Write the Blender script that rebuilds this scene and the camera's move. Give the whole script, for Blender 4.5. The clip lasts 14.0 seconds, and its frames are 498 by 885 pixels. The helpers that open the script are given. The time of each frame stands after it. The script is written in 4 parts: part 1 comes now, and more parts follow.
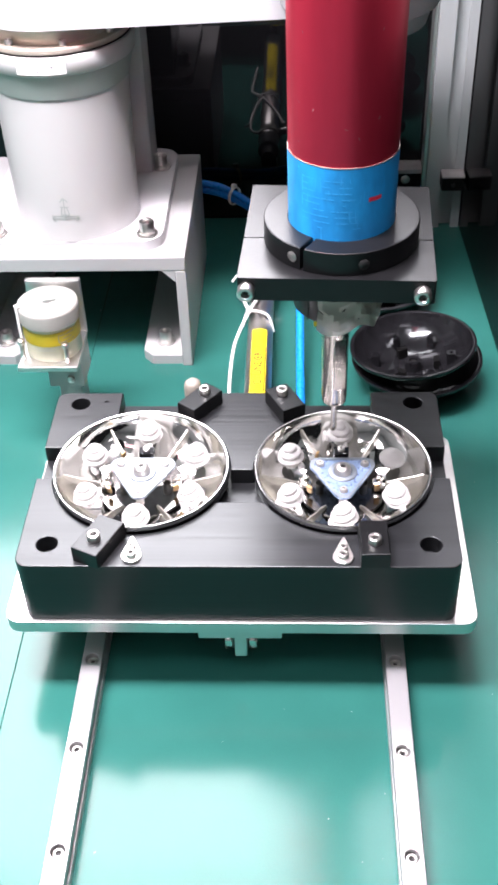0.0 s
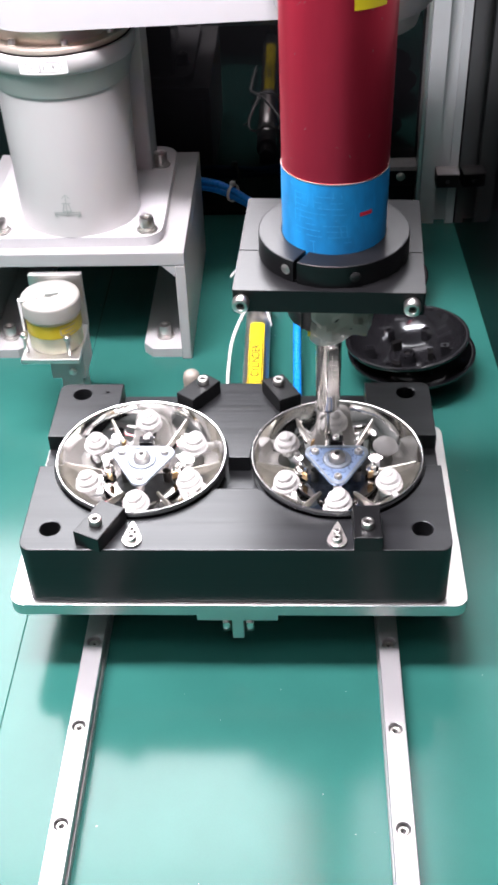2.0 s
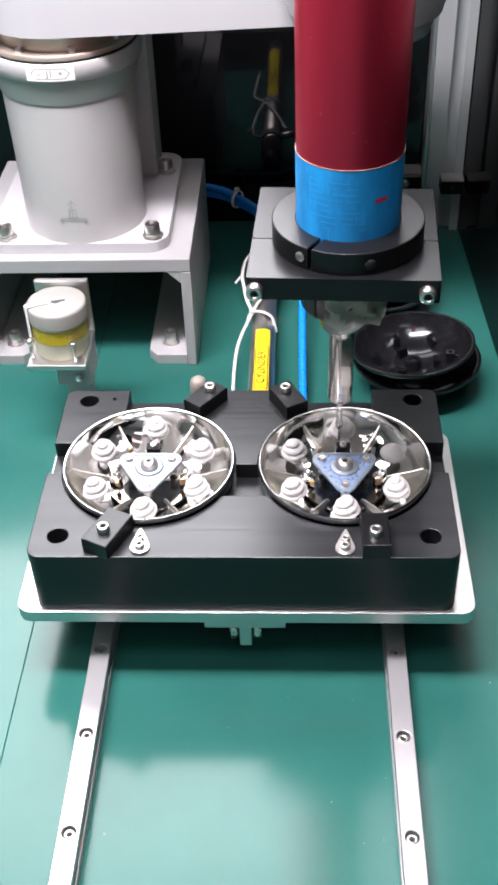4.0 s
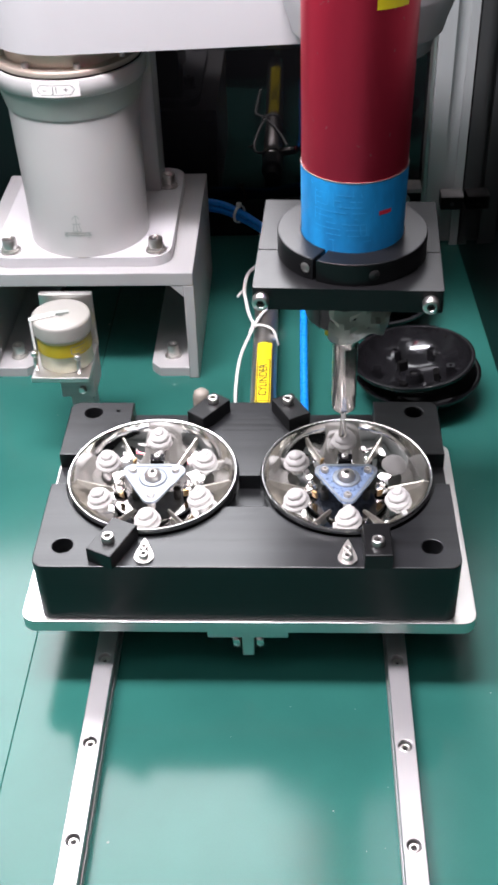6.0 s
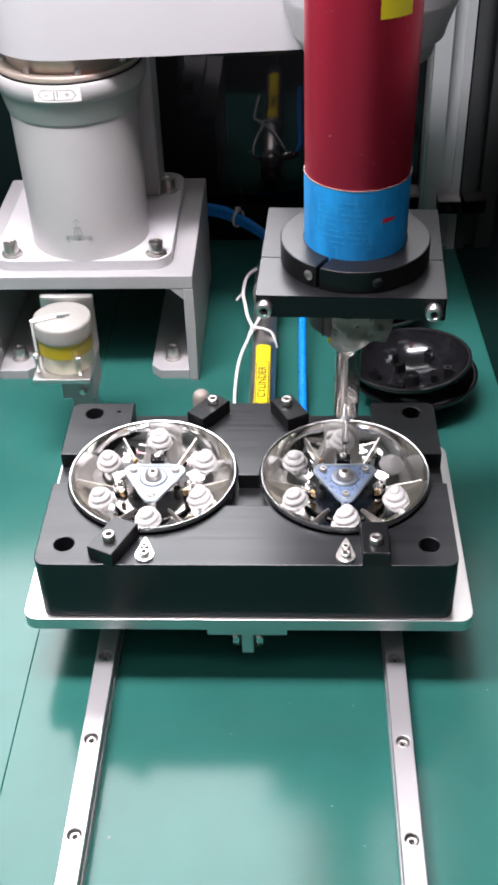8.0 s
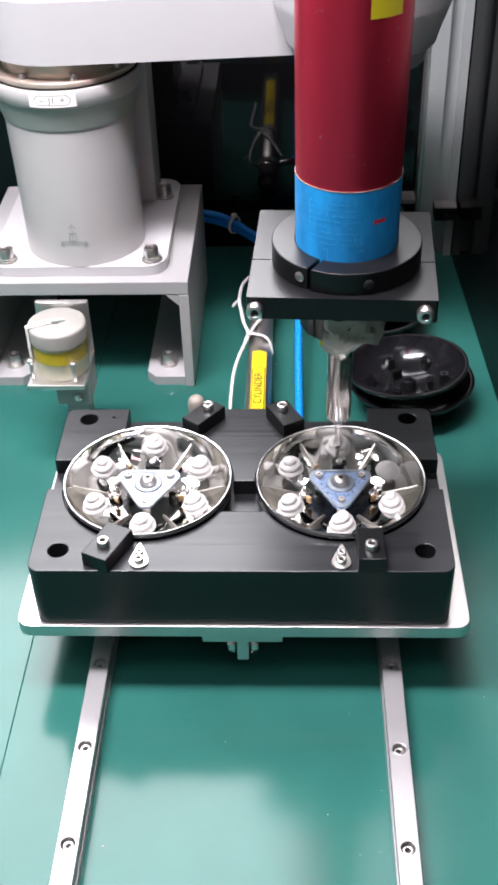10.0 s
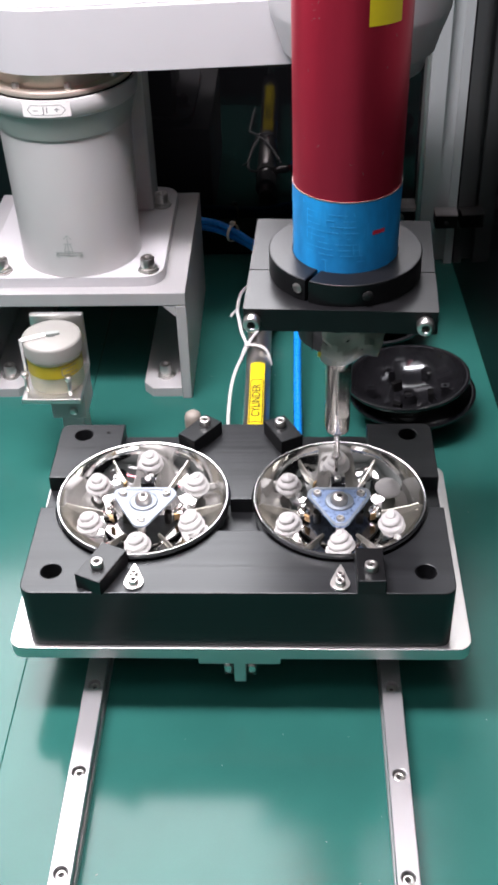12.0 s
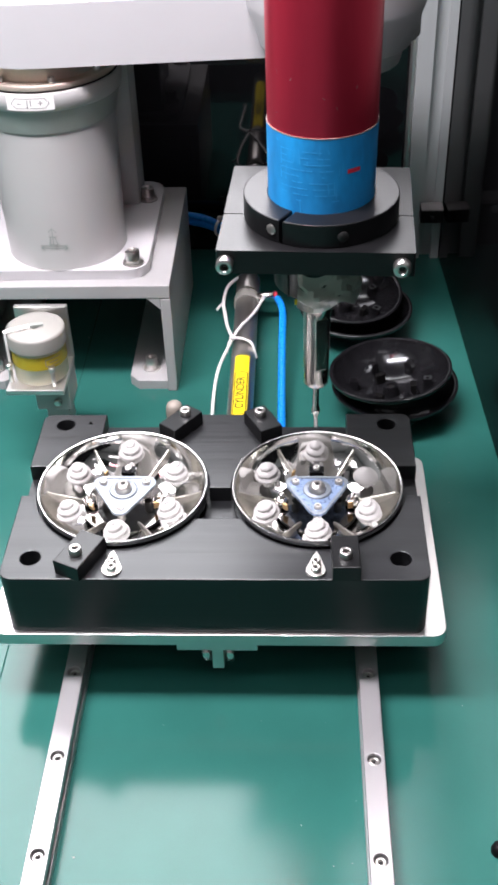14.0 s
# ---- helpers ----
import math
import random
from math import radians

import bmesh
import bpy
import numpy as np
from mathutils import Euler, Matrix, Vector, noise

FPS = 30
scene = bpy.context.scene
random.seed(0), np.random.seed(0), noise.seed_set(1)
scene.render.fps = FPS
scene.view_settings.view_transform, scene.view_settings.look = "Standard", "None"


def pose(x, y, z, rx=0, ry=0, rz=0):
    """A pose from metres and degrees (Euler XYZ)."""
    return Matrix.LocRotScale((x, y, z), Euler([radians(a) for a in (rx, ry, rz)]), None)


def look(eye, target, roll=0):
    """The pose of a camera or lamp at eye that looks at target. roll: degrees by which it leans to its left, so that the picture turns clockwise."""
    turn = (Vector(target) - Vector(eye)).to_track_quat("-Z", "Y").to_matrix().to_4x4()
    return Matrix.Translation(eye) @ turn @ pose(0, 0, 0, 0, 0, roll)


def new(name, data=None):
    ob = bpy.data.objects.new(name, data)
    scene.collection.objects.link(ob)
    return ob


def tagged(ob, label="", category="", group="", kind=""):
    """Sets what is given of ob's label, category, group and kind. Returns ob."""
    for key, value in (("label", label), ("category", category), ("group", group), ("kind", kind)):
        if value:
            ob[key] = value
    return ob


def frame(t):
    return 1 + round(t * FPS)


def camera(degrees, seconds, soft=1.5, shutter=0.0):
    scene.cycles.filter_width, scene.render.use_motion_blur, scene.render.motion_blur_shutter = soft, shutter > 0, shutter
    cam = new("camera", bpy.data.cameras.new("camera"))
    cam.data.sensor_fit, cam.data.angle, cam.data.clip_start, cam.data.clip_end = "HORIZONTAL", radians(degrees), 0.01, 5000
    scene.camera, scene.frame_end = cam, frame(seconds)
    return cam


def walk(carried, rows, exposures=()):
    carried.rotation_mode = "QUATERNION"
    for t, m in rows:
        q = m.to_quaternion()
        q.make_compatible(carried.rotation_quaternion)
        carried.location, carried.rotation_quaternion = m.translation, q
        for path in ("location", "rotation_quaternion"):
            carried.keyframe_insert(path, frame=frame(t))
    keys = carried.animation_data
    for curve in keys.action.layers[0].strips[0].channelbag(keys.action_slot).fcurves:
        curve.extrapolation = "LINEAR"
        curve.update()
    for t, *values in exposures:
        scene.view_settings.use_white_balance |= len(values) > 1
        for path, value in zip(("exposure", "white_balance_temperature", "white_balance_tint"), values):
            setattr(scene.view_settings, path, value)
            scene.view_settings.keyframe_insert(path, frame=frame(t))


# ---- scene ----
cam = camera(25.943, 14.0, soft=3.2)
PATH = [
    (0, (0.03289, -0.33582, 0.51578), (-0.05831, 1.18788, -0.77651), -2.326),
    (0.5, (0.03273, -0.34153, 0.51672), (-0.05774, 1.18126, -0.77670), -2.309),
    (1, (0.03297, -0.34746, 0.51930), (-0.05800, 1.17585, -0.77347), -2.345),
    (1.5, (0.03584, -0.35322, 0.52043), (-0.05530, 1.17107, -0.77117), -2.339),
    (2, (0.03628, -0.35426, 0.52237), (-0.05743, 1.16919, -0.77004), -2.471),
    (2.5, (0.03409, -0.35324, 0.52267), (-0.06037, 1.17124, -0.76846), -2.485),
    (3, (0.03127, -0.34960, 0.52168), (-0.06051, 1.17479, -0.76977), -2.363),
    (5.5, (0.03078, -0.35992, 0.52676), (-0.05993, 1.18387, -0.74151), -2.246),
    (6, (0.02850, -0.35965, 0.52592), (-0.05954, 1.18719, -0.73882), -2.101),
    (6.5, (0.02816, -0.36025, 0.52636), (-0.05952, 1.18574, -0.73943), -2.094),
    (7, (0.02696, -0.36052, 0.52342), (-0.06143, 1.18708, -0.74036), -2.098),
    (7.5, (0.02966, -0.36498, 0.52552), (-0.05771, 1.18330, -0.73750), -2.089),
    (8, (0.02828, -0.36810, 0.52777), (-0.05672, 1.18627, -0.72790), -2.038),
    (10.5, (0.03102, -0.36594, 0.52377), (-0.04974, 1.19877, -0.71929), -1.953),
    (11, (0.03261, -0.36398, 0.52740), (-0.04996, 1.19958, -0.71697), -2.044),
    (11.5, (0.03190, -0.35687, 0.52780), (-0.05202, 1.20545, -0.71804), -2.100),
    (12, (0.03171, -0.35042, 0.52488), (-0.05179, 1.21359, -0.71887), -2.058),
    (12.5, (0.03523, -0.34980, 0.52526), (-0.04758, 1.21336, -0.71960), -2.011),
    (13, (0.04097, -0.35039, 0.52211), (-0.04593, 1.21363, -0.72139), -2.131),
    (13.5, (0.04304, -0.35723, 0.52507), (-0.04098, 1.20621, -0.71935), -2.031),
    (14, (0.04558, -0.35911, 0.52306), (-0.04051, 1.20533, -0.71996), -2.079),
]
EXPO = [(0, 1.0, 6500, 14), (0.5, 0.87, 6500, 14), (1, 0.74, 6500, 13.5), (1.5, 0.67, 6500, 13), (2, 0.66, 6500, 12.5), (2.5, 0.51, 6500, 12.2), (3, 0.48, 6500, 12), (5.5, 0.22, 6500, 11.5), (6.5, 0.31, 6500, 11.5), (7, 0.42, 6500, 11.5), (7.5, 0.39, 6500, 11.5), (8, 0.21, 6500, 11.5), (8.2, 0.21, 6500, 11.5), (10.5, 0.33, 6500, 11.5), (11, 0.13, 6500, 11.5), (12, 0.09, 6500, 11.5), (13, 0.14, 6500, 11.5), (13.5, 0.32, 6500, 11.5), (14, 0.24, 6500, 11.5)]
walk(cam, [(t, look(eye, target, roll)) for t, eye, target, roll in PATH], EXPO)


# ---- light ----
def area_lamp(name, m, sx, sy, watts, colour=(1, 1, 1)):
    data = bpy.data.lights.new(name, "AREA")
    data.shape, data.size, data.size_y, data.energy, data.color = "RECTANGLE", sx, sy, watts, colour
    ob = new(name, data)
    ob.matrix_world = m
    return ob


world = bpy.data.worlds.new("hall")
scene.world = world
world.use_nodes = True
world.node_tree.nodes["Background"].inputs[0].default_value = (0.9, 0.95, 1.0, 1)
world.node_tree.nodes["Background"].inputs[1].default_value = 0.05
scene.view_settings.exposure = 0.0
# the machine's own LED bar over the table, and the rows of hall lights behind the machine
area_lamp("machine_led_panel", look((-0.22, 0.07, 1.0), (-0.22, 0.07, 0)), 0.60, 0.13, 23.0, (1.0, 0.93, 1.0))
# unseen fill lamp, added to brighten the front faces
area_lamp("fill_light_front", look((-0.45, -0.75, 2.2), (-0.45, -0.75, 0)), 1.4, 0.5, 13, (1.0, 0.93, 0.995))
area_lamp("hall_light_back", look((-0.47, 3.0, 2.4), (-0.47, 3.0, 0)), 1.7, 3.8, 290, (1.0, 0.96, 1.0))
# weak extra fill from the right front, no fitting of the hall
area_lamp("fill_light_side", look((0.5, -1.6, 2.3), (0.5, -1.6, 0)), 1.6, 0.4, 5, (1.0, 0.93, 0.995))


# ---- materials ----
def material(name, colour, rough=0.5, metal=0.0, vary=0.12, scale=60.0, bump=0.1, bump_scale=400.0, stretch=(1, 1, 1), coat=0.0, ior=1.5, spread=0.15, second=None, smear=False):
    """Base colour with stains at one scale, grain and relief at a finer one."""
    mat = bpy.data.materials.new(name)
    mat.use_nodes = True
    nodes, links = mat.node_tree.nodes, mat.node_tree.links
    bsdf = nodes["Principled BSDF"]
    bsdf.inputs["Metallic"].default_value = metal
    bsdf.inputs["IOR"].default_value = ior
    bsdf.inputs["Coat Weight"].default_value = coat
    bsdf.inputs["Coat Roughness"].default_value = 0.08
    coords = nodes.new("ShaderNodeTexCoord")
    mapping = nodes.new("ShaderNodeMapping")
    mapping.inputs["Scale"].default_value = stretch
    links.new(coords.outputs["Object"], mapping.inputs["Vector"])
    big, fine = nodes.new("ShaderNodeTexNoise"), nodes.new("ShaderNodeTexNoise")
    for node, s in ((big, scale), (fine, bump_scale)):
        node.inputs["Scale"].default_value, node.inputs["Detail"].default_value = s, 5
        links.new(mapping.outputs["Vector"], node.inputs["Vector"])
    ramp = nodes.new("ShaderNodeMix")
    ramp.data_type = "RGBA"
    dark = second or tuple(c * (1 - vary) for c in colour)
    light = tuple(min(1, c * (1 + vary)) for c in colour)
    ramp.inputs["A"].default_value, ramp.inputs["B"].default_value = (*dark, 1), (*light, 1)
    mixer = nodes.new("ShaderNodeMath")
    mixer.operation = "MULTIPLY_ADD"
    mixer.inputs[1].default_value = 0.35
    links.new(fine.outputs["Fac"], mixer.inputs[0])
    shift = nodes.new("ShaderNodeMapRange")
    shift.inputs["From Min"].default_value, shift.inputs["From Max"].default_value = 0.3, 0.7
    shift.inputs["To Min"].default_value, shift.inputs["To Max"].default_value = -0.1, 0.75
    links.new(big.outputs["Fac"], shift.inputs["Value"])
    links.new(shift.outputs["Result"], mixer.inputs[2])
    links.new(mixer.outputs["Value"], ramp.inputs["Factor"])
    links.new(ramp.outputs["Result"], bsdf.inputs["Base Color"])
    gloss = nodes.new("ShaderNodeMapRange")
    gloss.inputs["To Min"].default_value, gloss.inputs["To Max"].default_value = max(0.02, rough * (1 - spread)), min(1, rough * (1 + spread))
    links.new((big if smear else fine).outputs["Fac"], gloss.inputs["Value"])
    links.new(gloss.outputs["Result"], bsdf.inputs["Roughness"])
    if bump:
        relief = nodes.new("ShaderNodeBump")
        relief.inputs["Strength"].default_value, relief.inputs["Distance"].default_value = bump, 0.0004
        links.new(fine.outputs["Fac"], relief.inputs["Height"])
        links.new(relief.outputs["Normal"], bsdf.inputs["Normal"])
    return mat


MAT_GREEN = material("green_rubber_mat", (0.019, 0.102, 0.084), 0.145, vary=0.16, scale=9, bump=0.05, bump_scale=900, ior=1.31, spread=0.35, smear=True)
STEEL_RAIL = material("ground_steel", (0.36, 0.36, 0.36), 0.34, 0.6, vary=0.03, scale=30, bump=0.004, bump_scale=900, stretch=(1, 0.1, 1), spread=0.04)
BARREL_STEEL = material("satin_stainless", (0.62, 0.60, 0.57), 0.36, 1.0, vary=0.08, scale=90, bump=0.03, bump_scale=700, stretch=(1, 0.1, 1))
STEEL = material("polished_steel", (0.64, 0.62, 0.59), 0.18, 1.0, vary=0.08, scale=90, bump=0.03, bump_scale=700)
SCREW = material("screw_steel", (0.68, 0.66, 0.63), 0.30, 1.0, vary=0.12, scale=200, bump=0.08)
# near-black that puts the shade inside holes and sockets into the colour
HOLE_SHADE = material("hole_shade_dark", (0.03, 0.03, 0.03), 0.5, 0.6)
ALU = material("machined_aluminium", (0.60, 0.60, 0.58), 0.34, 0.95, vary=0.05, scale=40, bump=0.05, bump_scale=700, stretch=(1, 0.15, 1))
ALU_ANOD = material("anodised_profile", (0.44, 0.47, 0.465), 0.42, 0.45, vary=0.06, scale=30, bump=0.06, bump_scale=300, stretch=(1, 1, 0.05))
RISER = material("silver_coated_plate", (0.39, 0.39, 0.385), 0.45, 0.25, vary=0.04, scale=20, bump=0.05, bump_scale=700)
BLACK_FIX = material("black_milled_plastic", (0.0090, 0.0094, 0.0104), 0.34, vary=0.7, scale=25, bump=0.28, bump_scale=150, stretch=(0.03, 2.6, 1), spread=0.35, ior=1.42)
BLACK_ANOD = material("black_anodised", (0.0050, 0.0050, 0.0055), 0.33, 0.0, vary=0.3, scale=60, bump=0.10, bump_scale=600, ior=1.38)
BLACK_GLOSS = material("black_gloss_plastic", (0.008, 0.008, 0.009), 0.13, vary=0.3, scale=80, bump=0.05, bump_scale=300, ior=1.45)
RUBBER = material("black_rubber", (0.004, 0.004, 0.004), 0.5, ior=1.2)
ROBOT = material("robot_white_paint", (0.44, 0.44, 0.445), 0.34, vary=0.03, scale=12, bump=0.05, bump_scale=900)
# darker copy of the robot paint, shade under the arm mixed into it
ROBOT_SHADED = material("robot_shaded_paint", (0.41, 0.41, 0.40), 0.36, vary=0.03, scale=12, bump=0.05, bump_scale=900)
ROBOT_BAND = material("robot_grey_green_band", (0.29, 0.325, 0.30), 0.4, vary=0.05, scale=30, bump=0.05)
ROBOT_REAR = material("robot_grey_casting", (0.42, 0.43, 0.42), 0.24, vary=0.08, scale=30, bump=0.03, bump_scale=700, ior=1.5)
BRONZE = material("bronze_flange", (0.62, 0.53, 0.45), 0.38, 0.7, vary=0.1, scale=50)
LABEL = material("white_label", (0.78, 0.77, 0.74), 0.5, vary=0.03, bump=0.02)
INK = material("grey_ink", (0.20, 0.20, 0.20), 0.6, bump=0)
INK_BLACK = material("black_ink", (0.02, 0.02, 0.02), 0.6, bump=0)
RED_ANOD = material("red_anodised_tube", (0.56, 0.028, 0.062), 0.36, 0.78, vary=0.12, scale=30, bump=0.10, bump_scale=500, stretch=(1, 1, 0.2))
BLUE_FILM = material("blue_label_film", (0.010, 0.275, 0.63), 0.42, vary=0.12, scale=90, bump=0.12, bump_scale=420, stretch=(1, 1, 0.4), second=(0.008, 0.17, 0.43))
BLUE_INK = material("pale_print", (0.03, 0.33, 0.70), 0.55, bump=0)
TUBE_SCRATCH = material("bare_scratch", (0.42, 0.10, 0.12), 0.5, 0.4, bump=0)
LABEL_EDGE = material("frayed_paper_edge", (0.20, 0.16, 0.14), 0.6, vary=0.3, scale=300, bump=0.1)
RED_INK = material("red_marker", (0.55, 0.02, 0.05), 0.5, bump=0)
YELLOW = material("yellow_label", (0.80, 0.62, 0.015), 0.42, vary=0.06, bump=0.03)
NYLON_BODY = material("yellowed_nylon", (0.66, 0.62, 0.45), 0.36, vary=0.06, scale=50, bump=0.08)
OCHRE = material("ochre_film", (0.40, 0.32, 0.012), 0.35, vary=0.1, bump=0.03)
NYLON = material("natural_nylon", (0.26, 0.26, 0.235), 0.42, vary=0.05, scale=50, bump=0.08)
PLATE_BRIGHT = material("bright_satin_plate", (0.20, 0.23, 0.26), 0.36, 0.5, vary=0.15, scale=90, bump=0.04)
SCUFF = material("pale_scuff", (0.025, 0.325, 0.695), 0.6, bump=0)
BLUE_HOSE = material("blue_hose", (0.005, 0.22, 0.72), 0.28, vary=0.08, bump=0.03)
WIRE = material("grey_wire", (0.62, 0.62, 0.60), 0.5, vary=0.06, bump=0.05)
TIE = material("nylon_tie", (0.72, 0.72, 0.68), 0.4, bump=0)
CHROME = material("chromed_reflector", (0.80, 0.80, 0.78), 0.09, 1.0, vary=0.06, scale=60, bump=0.03, bump_scale=160)
RIM = material("chromed_rim", (0.66, 0.66, 0.65), 0.16, 1.0, vary=0.06, scale=90, bump=0.0)
SATIN_CHROME = material("satin_chromed_rib", (0.52, 0.50, 0.45), 0.30, 0.9, vary=0.2, scale=90, bump=0.08)
BRASS = material("tarnished_brass", (0.34, 0.22, 0.10), 0.4, 0.7, vary=0.2, scale=200)
# grey of the top covers, lighter than the black bodies
CLIP_BLACK = material("grey_clip_plastic", (0.22, 0.215, 0.21), 0.5, vary=0.2, scale=80, bump=0.05)
# darker metal than the bowl, for its floor disc
LAMP_FLOOR = material("dark_reflective_floor", (0.22, 0.21, 0.20), 0.10, 1.0, vary=0.4, scale=110, bump=0.06, bump_scale=250)
PIN = material("dull_pin", (0.20, 0.18, 0.15), 0.6, 0.1, vary=0.15, scale=120, bump=0.1)
PASTE = material("white_silicone", (0.42, 0.415, 0.40), 0.42, vary=0.03, scale=120, bump=0.06)
BLUE_PROTECT = material("blue_protective_film", (0.20, 0.28, 0.44), 0.28, 0.4, vary=0.3, scale=140, bump=0.05)
PANEL = material("smoked_acrylic", (0.003, 0.003, 0.0035), 0.03, vary=0.2, scale=8, bump=0.0, spread=0.3, ior=1.40)
SIDE_PANEL = material("dark_tinted_acrylic", (0.003, 0.0032, 0.0034), 0.05, vary=0.2, scale=8, bump=0.0, spread=0.3, ior=1.08)
WALL = material("hall_wall_paint", (0.33, 0.34, 0.34), 0.8, vary=0.06, scale=2, bump=0.1, bump_scale=60)
HALL_FLOOR = material("hall_floor_paint", (0.20, 0.22, 0.21), 0.5, vary=0.1, scale=3, bump=0.1, bump_scale=60)
HALL_CEIL = material("hall_ceiling_paint", (0.45, 0.45, 0.45), 0.8, vary=0.05, scale=2, bump=0.1, bump_scale=60)

for black in (BLACK_FIX, BLACK_ANOD, BLACK_GLOSS):
    black.node_tree.nodes["Principled BSDF"].inputs["Specular Tint"].default_value = (0.93, 1.0, 1.0, 1)


def glass(name, colour, rough=0.05):
    mat = bpy.data.materials.new(name)
    mat.use_nodes = True
    bsdf = mat.node_tree.nodes["Principled BSDF"]
    bsdf.inputs["Base Color"].default_value = (*colour, 1)
    bsdf.inputs["Roughness"].default_value = rough
    bsdf.inputs["Transmission Weight"].default_value = 0.92
    bsdf.inputs["IOR"].default_value = 1.45
    return mat


CLOUDY = glass("cloudy_film", (0.50, 0.48, 0.42), 0.35)
CLOUDY.node_tree.nodes["Principled BSDF"].inputs["Transmission Weight"].default_value = 0.35
CLEAR = glass("clear_film", (0.85, 0.82, 0.70), 0.28)


# ---- mesh tools ----
def thing(name, m=None, label="", category="", group="", kind=""):
    ob = new(name)
    ob.empty_display_size = 0.01
    ob.matrix_world = m or Matrix()
    return tagged(ob, label, category, group, kind)


def finish(bm, smooth=True):
    bmesh.ops.recalc_face_normals(bm, faces=bm.faces)
    if smooth:
        for f in bm.faces:
            f.smooth = True
        soft = bm.faces.layers.int.get("soft")
        for e in bm.edges:
            round_both = soft and all(f[soft] for f in e.link_faces)
            if len(e.link_faces) == 2 and e.calc_face_angle(0) > radians(50 if round_both else 20):
                e.smooth = False
    return bm


def part(name, bm, mat, parent=None, label="", m=None):
    """One mesh object under a thing or a part."""
    mesh = bpy.data.meshes.new(name)
    finish(bm)
    bm.to_mesh(mesh)
    bm.free()
    mesh.materials.append(mat)
    ob = new(name, mesh)
    if parent:
        ob.parent = parent
    ob.matrix_basis = m or Matrix()
    return tagged(ob, label)


def shared(name, source, parent, m):
    """A further piece on the same mesh."""
    ob = new(name, source.data)
    ob.parent = parent
    ob.matrix_basis = m
    return ob


def box(x0, x1, y0, y1, z0, z1, bevel=0.0005, bm=None, m=None):
    bm = bm or bmesh.new()
    made = bmesh.ops.create_cube(bm, size=1)["verts"]
    for v in made:
        v.co = Vector(((x0 + x1) / 2 + v.co.x * (x1 - x0), (y0 + y1) / 2 + v.co.y * (y1 - y0), (z0 + z1) / 2 + v.co.z * (z1 - z0)))
    if m:
        bmesh.ops.transform(bm, matrix=m, verts=made)
    if bevel:
        edges = list({e for v in made for e in v.link_edges})
        bmesh.ops.bevel(bm, geom=edges, offset=bevel, segments=2, affect="EDGES", profile=0.5)
    return bm


def lathe(profile, steps=48, bm=None, m=None, wave=None):
    """A profile of (radius, height) turned round the z axis. wave: a change of the radius and height with the angle."""
    bm = bm or bmesh.new()
    rings = []
    for r, z in profile:
        if r < 1e-6:
            rings.append([bm.verts.new((0, 0, z))])
            continue
        ring = []
        for i in range(steps):
            a = math.tau * i / steps
            dr, dz = wave(a, r, z) if wave else (0, 0)
            ring.append(bm.verts.new(((r + dr) * math.cos(a), (r + dr) * math.sin(a), z + dz)))
        rings.append(ring)
    made = [v for ring in rings for v in ring]
    for low, high in zip(rings, rings[1:]):
        for i in range(steps):
            a, b = low[i % len(low)], low[(i + 1) % len(low)]
            c, d = high[(i + 1) % len(high)], high[i % len(high)]
            corners = []
            for v in (a, b, c, d):
                if v not in corners:
                    corners.append(v)
            if len(corners) > 2:
                bm.faces.new(corners)
    soft = bm.faces.layers.int.get("soft") or bm.faces.layers.int.new("soft")
    for f in bm.faces:
        f[soft] = 1
    if m:
        bmesh.ops.transform(bm, matrix=m, verts=made)
    return bm


def hard(bm):
    """Lets the edges of a turned shape stay crisp."""
    bm.faces.layers.int.remove(bm.faces.layers.int["soft"])
    return bm


def rod(r, z0, z1, steps=32, chamfer=0.0004, bm=None, m=None):
    c = min(chamfer, r * 0.4)
    return lathe([(0, z0), (r - c, z0), (r, z0 + c), (r, z1 - c), (r - c, z1), (0, z1)], steps, bm, m)


def prism(loops, z0, z1, bevel=0.0005, m=None):
    """Outlines (the first outside, others holes) filled and given thickness."""
    bm = bmesh.new()
    edges = []
    for loop in loops:
        verts = [bm.verts.new((x, y, z1)) for x, y in loop]
        edges += [bm.edges.new((a, b)) for a, b in zip(verts, verts[1:] + verts[:1])]
    bmesh.ops.triangle_fill(bm, use_beauty=True, use_dissolve=False, edges=edges)
    top = list(bm.faces)
    rim = [e for e in bm.edges if len(e.link_faces) == 1]
    made = bmesh.ops.extrude_face_region(bm, geom=top)["geom"]
    bmesh.ops.translate(bm, vec=(0, 0, z0 - z1), verts=[g for g in made if isinstance(g, bmesh.types.BMVert)])
    bmesh.ops.recalc_face_normals(bm, faces=bm.faces)
    if bevel:
        rim = [e for e in bm.edges if all(abs(v.co.z - z1) < 1e-7 for v in e.verts) and e.calc_face_angle(0) > 1]
        bmesh.ops.bevel(bm, geom=rim, offset=bevel, segments=2, affect="EDGES", profile=0.5, clamp_overlap=True)
    if m:
        bmesh.ops.transform(bm, matrix=m, verts=bm.verts)
    return bm


def circle(x, y, r, steps=28, a0=0.0, a1=360.0, ends=False):
    n = steps if not ends else steps + 1
    return [(x + r * math.cos(radians(a0 + (a1 - a0) * i / steps)), y + r * math.sin(radians(a0 + (a1 - a0) * i / steps))) for i in range(n)]


